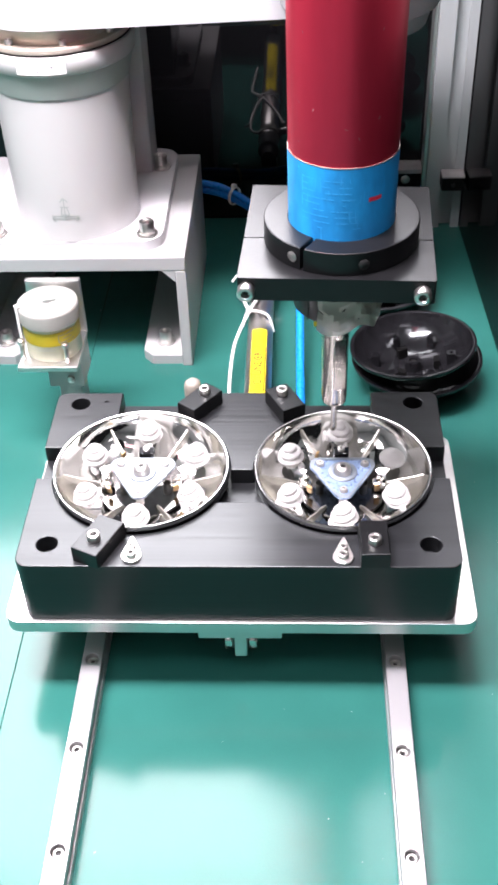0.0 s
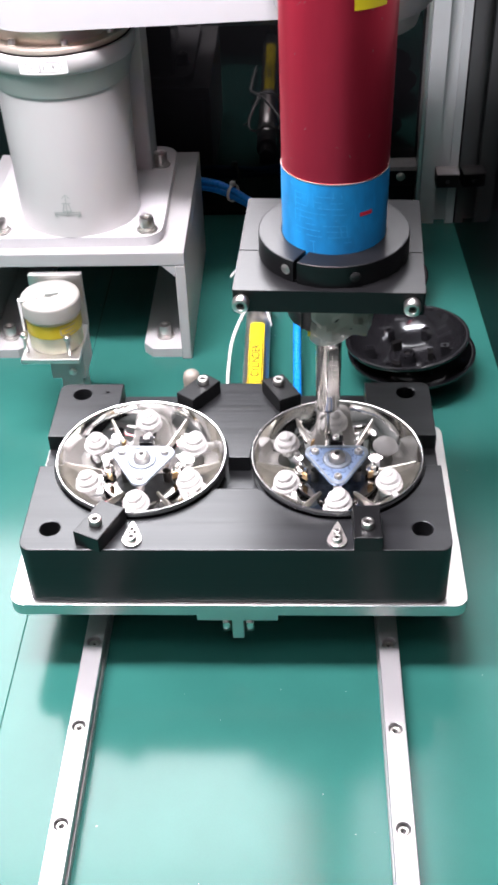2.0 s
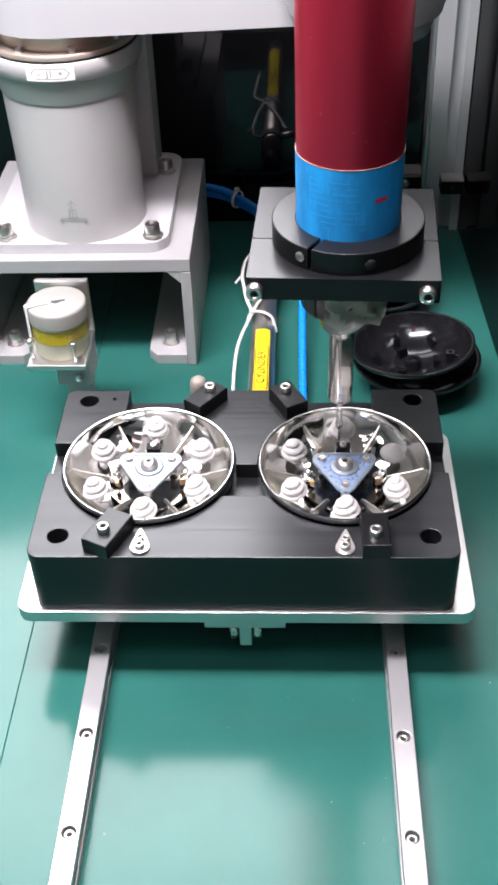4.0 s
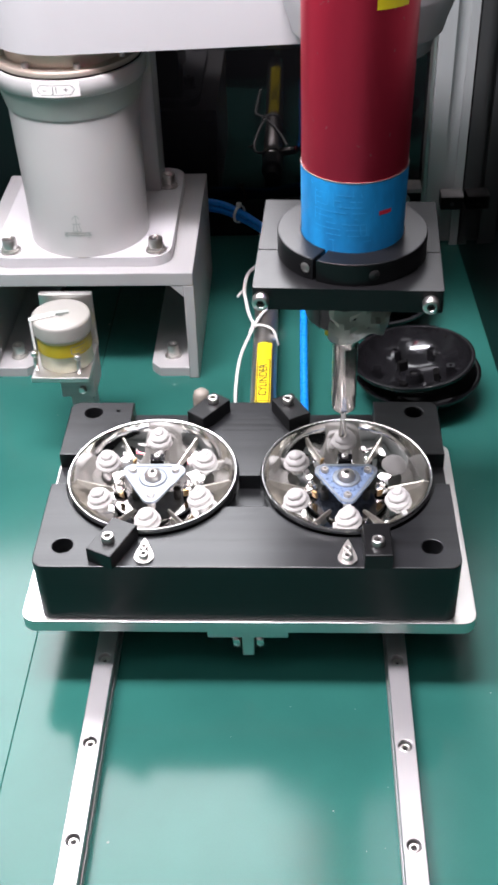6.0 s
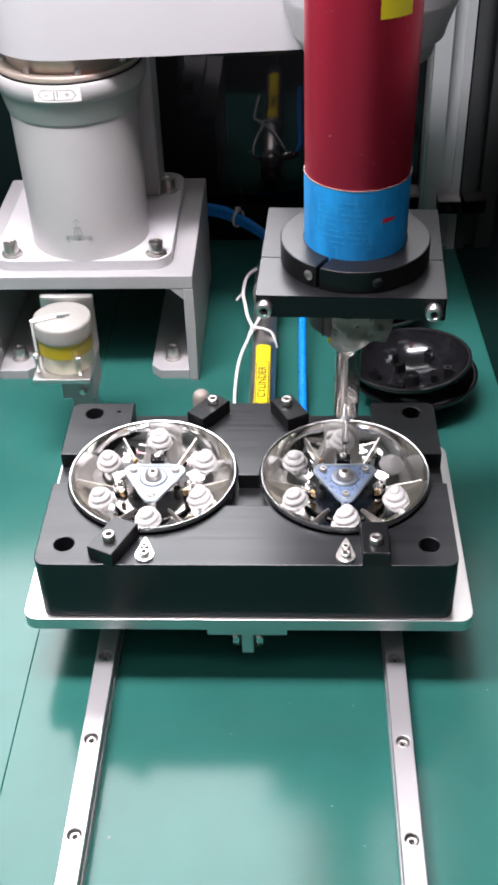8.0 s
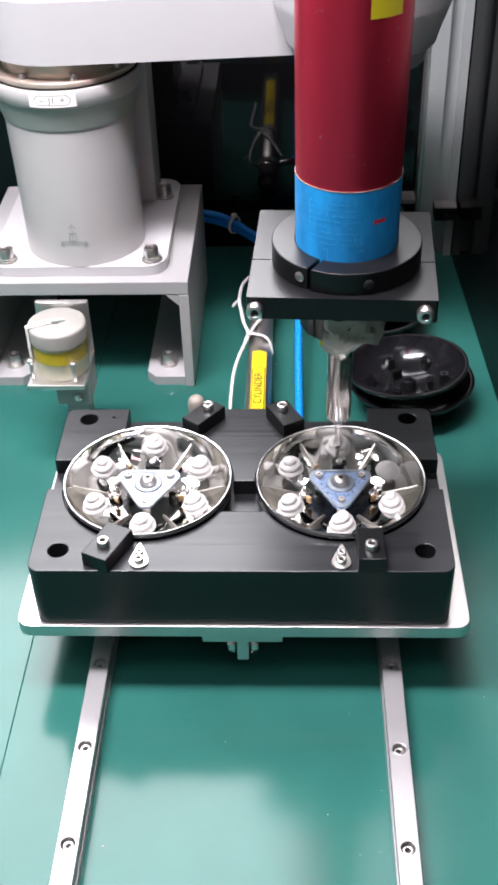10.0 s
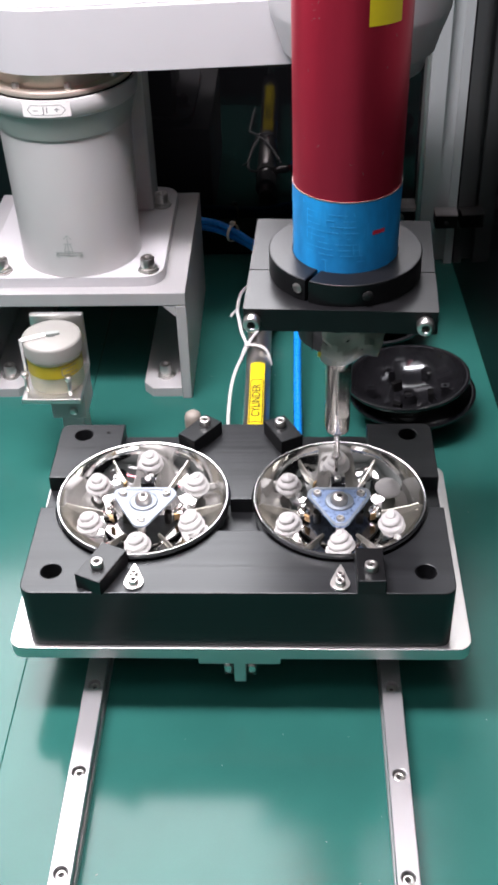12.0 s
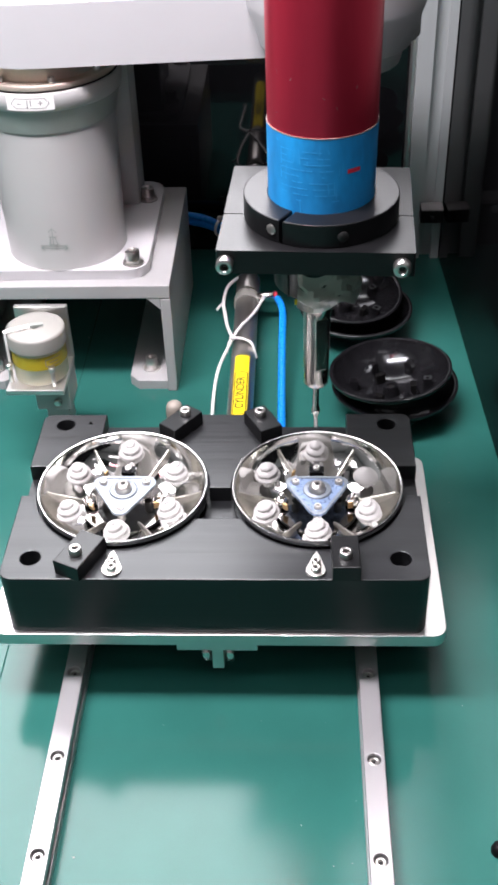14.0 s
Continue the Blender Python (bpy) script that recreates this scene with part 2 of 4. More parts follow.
def rounded(x0, x1, y0, y1, r, steps=6):
    out = []
    for cx, cy, a in ((x1 - r, y1 - r, 0), (x0 + r, y1 - r, 90), (x0 + r, y0 + r, 180), (x1 - r, y0 + r, 270)):
        out += circle(cx, cy, r, steps, a, a + 90, True)
    return out


def tube(points, r, steps=12, smooth=6):
    """A hose or wire through the points, as a mesh."""
    pts = [Vector(p) for p in points]
    path = []
    for i in range(len(pts) - 1):
        a, b, c, d = pts[max(i - 1, 0)], pts[i], pts[i + 1], pts[min(i + 2, len(pts) - 1)]
        for k in range(smooth):
            t = k / smooth
            path.append(0.5 * ((2 * b) + (c - a) * t + (2 * a - 5 * b + 4 * c - d) * t * t + (3 * b - a - 3 * c + d) * t ** 3))
    path.append(pts[-1])
    bm = bmesh.new()
    rings = []
    side = None
    for i, p in enumerate(path):
        way = (path[min(i + 1, len(path) - 1)] - path[max(i - 1, 0)]).normalized()
        side = (side - way * side.dot(way)).normalized() if side else way.orthogonal().normalized()
        up = way.cross(side)
        rings.append([bm.verts.new(p + (side * math.cos(math.tau * k / steps) + up * math.sin(math.tau * k / steps)) * r) for k in range(steps)])
    for low, high in zip(rings, rings[1:]):
        for k in range(steps):
            bm.faces.new((low[k], low[(k + 1) % steps], high[(k + 1) % steps], high[k]))
    bm.faces.new(rings[0][::-1]), bm.faces.new(rings[-1])
    soft = bm.faces.layers.int.new("soft")
    for f in bm.faces:
        f[soft] = 1
    return bm


def letters(text, size, depth=0.0):
    """Writing in the built-in font as a bmesh in the xy plane, centred."""
    curve = bpy.data.curves.new("writing", "FONT")
    curve.body, curve.size, curve.align_x, curve.align_y, curve.extrude, curve.offset = text, size, "CENTER", "CENTER", depth, size * 0.012
    ob = new("writing", curve)
    mesh = bpy.data.meshes.new_from_object(ob.evaluated_get(bpy.context.evaluated_depsgraph_get()))
    bpy.data.objects.remove(ob)
    bm = bmesh.new()
    bm.from_mesh(mesh)
    bmesh.ops.triangulate(bm, faces=bm.faces)
    bmesh.ops.subdivide_edges(bm, edges=bm.edges, cuts=4, use_grid_fill=True)
    return bm


def sheet(w, h, nx=10, ny=2):
    bm = bmesh.new()
    grid = [[bm.verts.new((-w / 2 + w * i / nx, -h / 2 + h * j / ny, 0)) for j in range(ny + 1)] for i in range(nx + 1)]
    for i in range(nx):
        for j in range(ny):
            bm.faces.new((grid[i][j], grid[i + 1][j], grid[i + 1][j + 1], grid[i][j + 1]))
    return bm


def wrapped(bm, r, angle, z, taper=0.0):
    """Bends what lies in the xy plane round a vertical cylinder: x goes round, y up. angle: degrees from the front, to the right."""
    for v in bm.verts:
        rr = r + v.co.z + taper * v.co.y
        a = radians(angle) + v.co.x / r
        v.co = Vector((rr * math.sin(a), -rr * math.cos(a), z + v.co.y))
    return bm


def socketed(name, bm, sock, parent, label, m):
    """A turned screw with a hexagon socket in its head, the socket's shade put into a dark colour."""
    count = len(bm.faces)
    lathe(sock, 6, bm)
    bm.faces.ensure_lookup_table()
    for f in bm.faces[count:]:
        f.material_index = 1
    ob = part(name, bm, SCREW, parent, label, m)
    ob.data.materials.append(HOLE_SHADE)
    return ob


def cap_screw(parent, m, r=0.00425, h=0.005, name="cap_screw", label=""):
    """A socket head screw, its axis along z, standing on z = 0."""
    bm = lathe([(r * 0.48, h * 0.5), (r * 0.48, h * 0.96), (r * 0.52, h), (r * 0.86, h), (r, h * 0.88), (r, 0), (0, 0)], 24)
    return socketed(name, bm, [(0, h * 0.5), (r * 0.48, h * 0.5)], parent, label, m)


def anchor_bolt(parent, m, r=0.005, name="bolt"):
    """A socket head bolt with spring washer and flat washer."""
    bm = lathe([(r * 0.46, 0.006), (r * 0.46, 0.0108), (r * 0.5, 0.011), (r * 0.92, 0.011), (r, 0.0104), (r, 0.003), (0, 0.003)], 24)
    bolt = socketed(name, bm, [(0, 0.006), (r * 0.46, 0.006)], parent, "", m)
    part("washer", lathe([(0, 0), (r * 1.45, 0), (r * 1.5, 0.0006), (r * 1.45, 0.0014), (r * 1.2, 0.0014), (r * 1.2, 0.003), (0, 0.003)], 24), SCREW, bolt)
    return bolt


def strokes(bm, lines, half, cuts):
    """Flat strokes in the xy plane, each from one point to another."""
    for ax, ay, bx, by in lines:
        n = Vector((by - ay, ax - bx, 0)).normalized() * half
        p, q = Vector((ax, ay, 0)), Vector((bx, by, 0))
        for i in range(cuts):
            bm.faces.new([bm.verts.new(v) for v in (p.lerp(q, i / cuts) + n, p.lerp(q, (i + 1) / cuts) + n, p.lerp(q, (i + 1) / cuts) - n, p.lerp(q, i / cuts) - n)])
    return bm


# ---- setting ----
def build_setting():
    top = thing("table", None, "machine table covered with a smooth green rubber mat", "table", kind="structure")
    part("table_board", box(-0.75, 0.75, -0.85, 0.66, -0.03, -0.004, 0.001), ALU_ANOD, top)
    part("mat", box(-0.75, -0.13652, -0.85, 0.613, -0.0038, 0, 0.0005), MAT_GREEN, top)
    part("mat", box(-0.13644, 0.75, -0.85, 0.613, -0.0038, 0, 0.0005), MAT_GREEN, top)
    back = thing("wall_back", None, "smoked glossy acrylic panel behind the machine table", "panel", kind="structure")
    part("panel", box(-0.75, 0.1500, 0.6150, 0.6200, -0.003, 0.46, 0.0004), PANEL, back)
    side = thing("wall_side", pose(0.1860, 0.590, 0, 0, 0, 2.2), "smoked glossy acrylic panel at the side of the machine table", "panel", kind="structure")
    part("panel", box(0, 0.005, -1.2, 0.030, 0.0003, 0.29, 0.0004), SIDE_PANEL, side)
    hall = thing("wall_hall", None, "plain painted walls of the hall around the machine", "wall", kind="structure")
    part("wall", box(-3, 3, 7, 7.1, -0.85, 2.6, 0), WALL, hall)
    part("wall", box(-3, 3, -3.1, -3, -0.85, 2.6, 0), WALL, hall)
    part("wall", box(-3.1, -3, -3, 7, -0.85, 2.6, 0), WALL, hall)
    part("wall", box(3, 3.1, -3, 7, -0.85, 2.6, 0), WALL, hall)
    tagged(part("floor", box(-3.1, 3.1, -3.1, 7.1, -0.95, -0.85, 0), HALL_FLOOR), "plain painted hall floor", "floor", kind="structure")
    tagged(part("ceiling", box(-3.1, 3.1, -3.1, 7.1, 2.6, 2.7, 0), HALL_CEIL), "plain painted hall ceiling", "ceiling", kind="structure")


def groove_profile(x0, x1, y0, y1, slots, z0, z1):
    """An upright extrusion with T-slots open to the front."""
    loop = [(x0, y1), (x0, y0)]
    for a, b in slots:
        loop += [(a, y0), (a, y0 + 0.002), (a - 0.003, y0 + 0.0035), (a - 0.003, y0 + 0.008), (b + 0.003, y0 + 0.008), (b + 0.003, y0 + 0.0035), (b, y0 + 0.002), (b, y0)]
    loop += [(x1, y0), (x1, y1)]
    return prism([loop], z0, z1, 0)


def build_upright():
    up = thing("profile_post", None, "grey anodised aluminium profile upright with slots", "profile post")
    part("extrusion", groove_profile(0.1520, 0.1852, 0.590, 0.6145, [(0.1665, 0.1775)], 0.0, 1.4), ALU_ANOD, up)
    part("edge_strip", box(0.1485, 0.1516, 0.596, 0.6140, 0.0, 1.4, 0.0004), ALU, up)
    catch = thing("door_catch", None, "small black plastic door catch on the profile", "catch")
    part("body", box(0.1640, 0.1848, 0.573, 0.5895, 0.046, 0.0585, 0.0008), RUBBER, catch)
    part("cover", box(0.1640, 0.1848, 0.573, 0.5895, 0.0588, 0.0600, 0.0003), CLIP_BLACK, catch)
    # proud dark disc, painted as the shade of a screw recess
    part("screw_recess_shade", rod(0.002, 0, 0.0006, 16, 0.0001), HOLE_SHADE, catch, "", pose(0.1745, 0.5730, 0.052, 90))
    clip = thing("panel_clip", None, "dark grey plastic panel clip with one screw", "clip")
    part("body", box(0.1180, 0.1480, 0.598, 0.6145, 0.036, 0.0530, 0.0008), RUBBER, clip)
    part("cover", box(0.1180, 0.1480, 0.594, 0.6145, 0.0534, 0.0575, 0.0004), CLIP_BLACK, clip)
    part("cap_screw", rod(0.0042, 0, 0.002, 18), SCREW, clip, "", pose(0.1330, 0.5980, 0.046, 90))


# ---- slide ----
def build_rail(x):
    rail = thing("linear_rail", pose(x, 0, 0), "ground steel linear guide rail screwed to the mat", "rail", "rails under the slide")
    ys = [-0.30 + 0.06 * k for k in range(10)]
    part("rail_head", prism([[(-0.0058, -0.33), (0.0058, -0.33), (0.0058, 0.27), (-0.0058, 0.27)]] + [circle(0, y, 0.0038, 20) for y in ys], 0.0095, 0.015, 0.0004), STEEL_RAIL, rail)
    part("rail_waist", prism([[(-0.0046, -0.33), (0.0046, -0.33), (0.0046, 0.27), (-0.0046, 0.27)]], 0.004, 0.0092, 0), STEEL_RAIL, rail)
    part("rail_foot", prism([[(-0.0062, -0.33), (0.0062, -0.33), (0.0062, 0.27), (-0.0062, 0.27)]], 0.0, 0.0044, 0.0003), STEEL_RAIL, rail)
    for y in ys:
        cap_screw(rail, pose(0, y, 0.0093), 0.0031, 0.0036, "rail_screw")
    for y in (0.128, 0.180):
        block = thing("slide_carriage", pose(x, y, 0), "slide carriage riding on the rail, coloured dark for the shade under the plate", "carriage", "carriages on the rails")
        # black instead of steel: the shade under the plate is in the colour
        part("carriage_side", box(-0.017, -0.0080, -0.024, 0.024, 0.005, 0.0452, 0.0006), BLACK_ANOD, block)
        part("carriage_side", box(0.0080, 0.017, -0.024, 0.024, 0.005, 0.0452, 0.0006), BLACK_ANOD, block)
        part("carriage_top", box(-0.0078, 0.0078, -0.024, 0.024, 0.0160, 0.0452, 0.0004), BLACK_ANOD, block)
        part("end_cap", box(-0.0165, -0.0078, -0.028, -0.0243, 0.006, 0.027, 0.0004), RUBBER, block)
        part("end_cap", box(0.0078, 0.0165, -0.028, -0.0243, 0.006, 0.027, 0.0004), RUBBER, block)


CX, CY = 0.0585, 0.1325  # lamp centres in the fixture


def build_fixture():
    slide = thing("slide_plate", None, "bright aluminium slide plate with rounded corners on the carriages", "plate")
    part("plate", prism([rounded(-0.1315, 0.1315, 0.0545, 0.2155, 0.008)], 0.0455, 0.054, 0.0007), ALU, slide)
    part("pull_block", box(-0.0235, 0.0235, 0.0555, 0.085, 0.0395, 0.0452, 0.0006), ALU, slide)
    part("joint_tab", box(-0.0035, 0.0035, 0.057, 0.074, 0.022, 0.0393, 0.0006), ALU, slide)
    for x in (-0.0092, 0.0046):
        part("joint_nut", rod(0.0085, 0, 0.0046, 6, 0.0005), STEEL, slide, "", pose(x, 0.0655, 0.0315, 0, 90))

    fix = thing("fixture_block", None, "black milled plastic assembly fixture holding two lamps", "fixture")
    holes = [(-0.104, 0.073), (0.104, 0.073), (-0.104, 0.196), (0.104, 0.196)]
    r = 0.0520
    part("base_block", prism([rounded(-0.1195, 0.1195, 0.0565, 0.2070, 0.007), circle(-CX, CY, 0.0455, 48), circle(CX, CY, 0.0455, 48)], 0.0542, 0.0862, 0), BLACK_FIX, fix)

    def on(y, low):
        """The angle on the lamp's seat at height y, on its outer or inner side."""
        a = math.degrees(math.asin((y - CY) / r))
        return a if low else 180 - a
    outer, inner = on(0.1262, True), on(0.1060, False)
    front = circle(-0.1125, 0.0635, 0.007, 6, 180, 270, True) + circle(0.1125, 0.0635, 0.007, 6, 270, 360, True) + [(0.1195, 0.1262)]
    front += circle(CX, CY, r, 30, outer, inner - 360, True)
    front += circle(-CX, CY, r, 30, 180 - inner, -180 - outer, True) + [(-0.1195, 0.1262)]
    part("front_deck", prism([front] + [circle(x, y, 0.0058, 24) for x, y in holes[:2]], 0.0862, 0.0970, 0.0005), BLACK_FIX, fix)
    for s in (-1, 1):
        a0 = math.degrees(math.acos((0.0785 - CX) / r))
        corner = [(0.1195, 0.1535)] + circle(0.1135, 0.2010, 0.006, 6, 0, 90, True) + [(0.0785, 0.2070)]
        corner += circle(CX, CY, r, 16, a0, on(0.1535, True), True)
        loops = [corner, circle(0.104, 0.196, 0.0058, 24)]
        loops = [[(s * x, y) for x, y in loop] for loop in loops]
        part("corner_deck", prism(loops, 0.0862, 0.0970, 0.0005), BLACK_FIX, fix)
    # flat dark disc without depth, the hole's shade as colour
    part("dowel_hole_shade", lathe([(0, 0.0), (0.0011, 0.0), (0.0013, 0.0002)], 12), HOLE_SHADE, fix, "", pose(-0.0880, 0.1980, 0.0970))
    a1, a2 = on(0.1335, False), 180 - math.degrees(math.acos((CX - 0.030) / r))
    middle = [(0.030, 0.2070), (-0.030, 0.2070)]
    middle += [(-x, y) for x, y in circle(CX, CY, r, 14, a2, a1, True)]
    middle += circle(CX, CY, r, 14, a1, a2, True)
    part("middle_deck", prism([middle], 0.0862, 0.0970, 0.0005), BLACK_FIX, fix)


def build_clamp(x, y, turn, back, ahead, half=0.0068):
    clamp = thing("clamp_block", pose(x, y, 0.0970, 0, 0, turn), "small black clamp block with one socket screw", "clamp", "clamps round the lamps")
    part("block", prism([[(-back, -half), (ahead, -half), (ahead, half), (-back, half)]], 0.0002, 0.0100, 0.0005), BLACK_ANOD, clamp)
    cap_screw(clamp, pose(0, 0, 0.0101), 0.0036, 0.0040)


def build_pointer(x, y, turn):
    tab = thing("pointer_tab", pose(x, y, 0.0972, 0, 0, turn), "bright teardrop pointer tab with two screws", "pointer", "pointer tabs")
    outline = circle(0, 0, 0.0054, 20, 160, 380, True) + [(0.0018, 0.011), (0, 0.0145), (-0.0018, 0.011)]
    part("tab", prism([outline], 0, 0.0013, 0.0003), BARREL_STEEL, tab)
    cap_screw(tab, pose(0, -0.0005, 0.0014), 0.0028, 0.0028)
    cap_screw(tab, pose(0, 0.0052, 0.0014), 0.0024, 0.0026)


# ---- lamps ----
def coil(turns=3.2, wide=0.0077, high=0.0126, depth=0.0014):
    """A soft-serve swirl of white silicone: a dome with a rising groove that ends in a bent point."""
    rings = 26
    profile = [(0.0030, -0.0045), (0.0032, -0.0012)]
    for i in range(rings):
        t = i / rings
        profile.append((wide * (1 - t ** 1.9) ** 0.75 * min(1, 0.78 + 2.2 * t), high * t))
    profile.append((0, high * 1.04))

    def ridge(a, r, z):
        if z < 0:
            return 0, 0
        phase = math.tau * turns * z / high - a
        groove = abs(math.sin(phase / 2)) ** 0.7 - 0.6
        return depth * groove * min(1, r / 0.002) * min(1, z / 0.001), 0.0004 * math.cos(a)
    bm = lathe(profile, 36, wave=ridge)
    for v in bm.verts:
        lean = max(0, v.co.z / high - 0.6)
        v.co.x += 0.004 * lean ** 2
    return bm


def build_lamp(x, film, turn, swirl_tilt, flat_first=False):
    lamp = thing("lamp_reflector", pose(x, CY, 0.1005), "chromed round lamp reflector with six white silicone swirls", "lamp", "lamps in the fixture")

    def cells(a, r, z):
        k = max(0.0, min(1.0, (r - 0.012) / 0.012)) * max(0.0, min(1.0, (0.0475 - r) / 0.008))
        return 0, -0.0034 * k * abs(math.cos(3 * (a - radians(30)))) ** 0.6
    bowl = [(0.0492, -0.0004), (0.0486, -0.0030), (0.0474, -0.0062), (0.0453, -0.0092), (0.0420, -0.0120), (0.0375, -0.0143), (0.0320, -0.0158), (0.0260, -0.0164), (0.0245, -0.0166)]
    dish = part("bowl", lathe(bowl, 96, wave=cells), CHROME, lamp, "chromed scalloped bowl")
    part("rim", lathe([(0.0500, -0.0026), (0.0512, -0.0020), (0.0514, -0.0010), (0.0511, 0.0003), (0.0507, 0.0008), (0.0500, 0.0008), (0.0495, 0.0004), (0.0492, -0.0005)], 96), RIM, lamp, "satin bright rim")
    part("housing_ring", lathe([(0.0490, -0.0130), (0.0505, -0.0105), (0.0509, -0.0034), (0.0502, -0.0032), (0.0500, -0.0040)], 72), BLACK_GLOSS, lamp, "black plastic housing ring")
    part("floor_disc", lathe([(0, -0.0164), (0.0120, -0.0164), (0.0252, -0.0165), (0.0252, -0.0176), (0, -0.0176)], 48), LAMP_FLOOR, lamp, "dark reflective floor of the bowl")
    rib = None
    for k in range(6):
        m = pose(0, 0, 0, 0, 0, 60 * k)
        if rib is None:
            loop = [(0.019, -0.0166), (0.0400, -0.0150), (0.0462, -0.0085), (0.0468, -0.0060), (0.0420, -0.0078), (0.032, -0.0105), (0.024, -0.0128), (0.020, -0.0145)]
            bm = prism([loop], -0.0005, 0.0005, 0.0001)
            bmesh.ops.transform(bm, matrix=pose(0, 0, 0, 90), verts=bm.verts)
            rib = part("rib", bm, SATIN_CHROME, dish, "", m)
        else:
            shared("rib", rib, dish, m)
    first = base = foot = None
    for k in range(6):
        a = radians(30 + 60 * k)
        far = 0.0385 if k == 1 else 0.0345
        cx, cy = far * math.cos(a), far * math.sin(a)
        m = pose(cx, cy, -0.0096, 7 * math.sin(k * 2.1 + swirl_tilt), 6 * math.cos(k * 1.7 + swirl_tilt), turn + 71 * k)
        if k == 0 and flat_first:
            cap = part("silicone_swirl", coil(0.6, 0.0078, 0.0062, 0.0004), PASTE, lamp, "flattened white silicone swirl", m)
            part("swirl_base", lathe([(0.0040, -0.0050), (0.0046, -0.0030), (0.0044, -0.0008), (0.0030, 0.0)], 24), PASTE, cap)
            continue
        if first is None:
            first = part("silicone_swirl", coil(), PASTE, lamp, "white silicone swirl", m)
            base = part("swirl_base", lathe([(0.0034, -0.0050), (0.0042, -0.0034), (0.0040, -0.0014), (0.0030, -0.0004)], 24), PASTE, first)
            # two small white lobes at the sides of each swirl
            bm = bmesh.new()
            for bx, by in ((0.0066, 0.003), (-0.006, 0.0042)):
                lathe([(0, -0.0035), (0.0018, -0.003), (0.0021, 0.0), (0.0012, 0.0022), (0, 0.0026)], 10, bm, pose(bx, by, -0.001, 20, 14))
            foot = part("side_lobe", bm, PASTE, first)
        else:
            swirl = shared("silicone_swirl", first, lamp, m)
            tagged(swirl, "white silicone swirl")
            shared("swirl_base", base, swirl, Matrix())
            shared("side_lobe", foot, swirl, pose(0, 0, 0, 0, 0, 40 * k))
    holder = part("lead_clip", box(-0.0045, 0.0045, 0.0200, 0.0262, -0.0135, -0.0075, 0.0004), BLACK_GLOSS, lamp, "small black clip")
    cap_screw(lamp, pose(0, 0.0232, -0.0074), 0.0021, 0.0018, "clip_screw")
    for k in (0, 3):
        stud = lathe([(0.0042, -0.0142), (0.0042, -0.0115), (0.0034, -0.0108), (0.0022, -0.0104), (0.0018, -0.0080), (0.0010, -0.0074), (0, -0.0073)], 18)
        part("stud", stud, STEEL, lamp, "", pose(0.0215 * math.cos(radians(60 * k)), 0.0215 * math.sin(radians(60 * k)), 0))
    corner = []
    for a in (270, 30, 150):
        px, py = 0.0152 * math.cos(radians(a)), 0.0152 * math.sin(radians(a))
        corner += circle(px, py - 0.001, 0.0058, 8, a - 60, a + 60, True)
    tri = part("triangle_plate", prism([corner], -0.0060, -0.0046, 0.0003), film, lamp, "triangular metal plate")
    part("plate_edge", prism([corner, [(x * 0.87, y * 0.87 - 0.0002) for x, y in corner]], -0.0045, -0.0041, 0.0001), PLATE_BRIGHT, tri)
    part("hub_ring", lathe([(0.0086, -0.0045), (0.0084, -0.0038), (0.0078, -0.0035), (0.0056, -0.0037), (0.0054, -0.0044)], 32), PLATE_BRIGHT, tri, "flat silver washer")
    part("hub", lathe([(0.0050, -0.0045), (0.0049, -0.0014), (0.0040, -0.0002), (0.0026, 0.0006), (0.0018, 0.0006), (0.0017, -0.002), (0, -0.002)], 32), BARREL_STEEL, tri, "domed silver hub")
    # dark disc across the bore, in place of its shade
    part("hub_bore_shade", lathe([(0, -0.0001), (0.00165, -0.0001)], 20), HOLE_SHADE, tri)
    for bx, by, turned in ((0.0205, -0.0075, 20), (-0.0200, -0.0090, -35), (-0.0130, 0.0215, 60)):
        part("contact_tab", box(-0.0016, 0.0016, -0.0006, 0.0006, -0.0137, -0.0085, 0.0002), BRASS, lamp, "tarnished brass contact tab", pose(bx, by, 0, 8, 0, turned))
    for a in (270, 30, 150):
        part("standoff", lathe([(0.0024, -0.0140), (0.0024, -0.0030), (0.0019, -0.0024), (0.0011, -0.0024), (0.001, -0.0036), (0, -0.0036)], 16), BARREL_STEEL, tri, "", pose(0.0150 * math.cos(radians(a)), 0.0150 * math.sin(radians(a)) - 0.001, 0))
    return lamp


# ---- robot ----
RX, RY = -0.1405, 0.4515


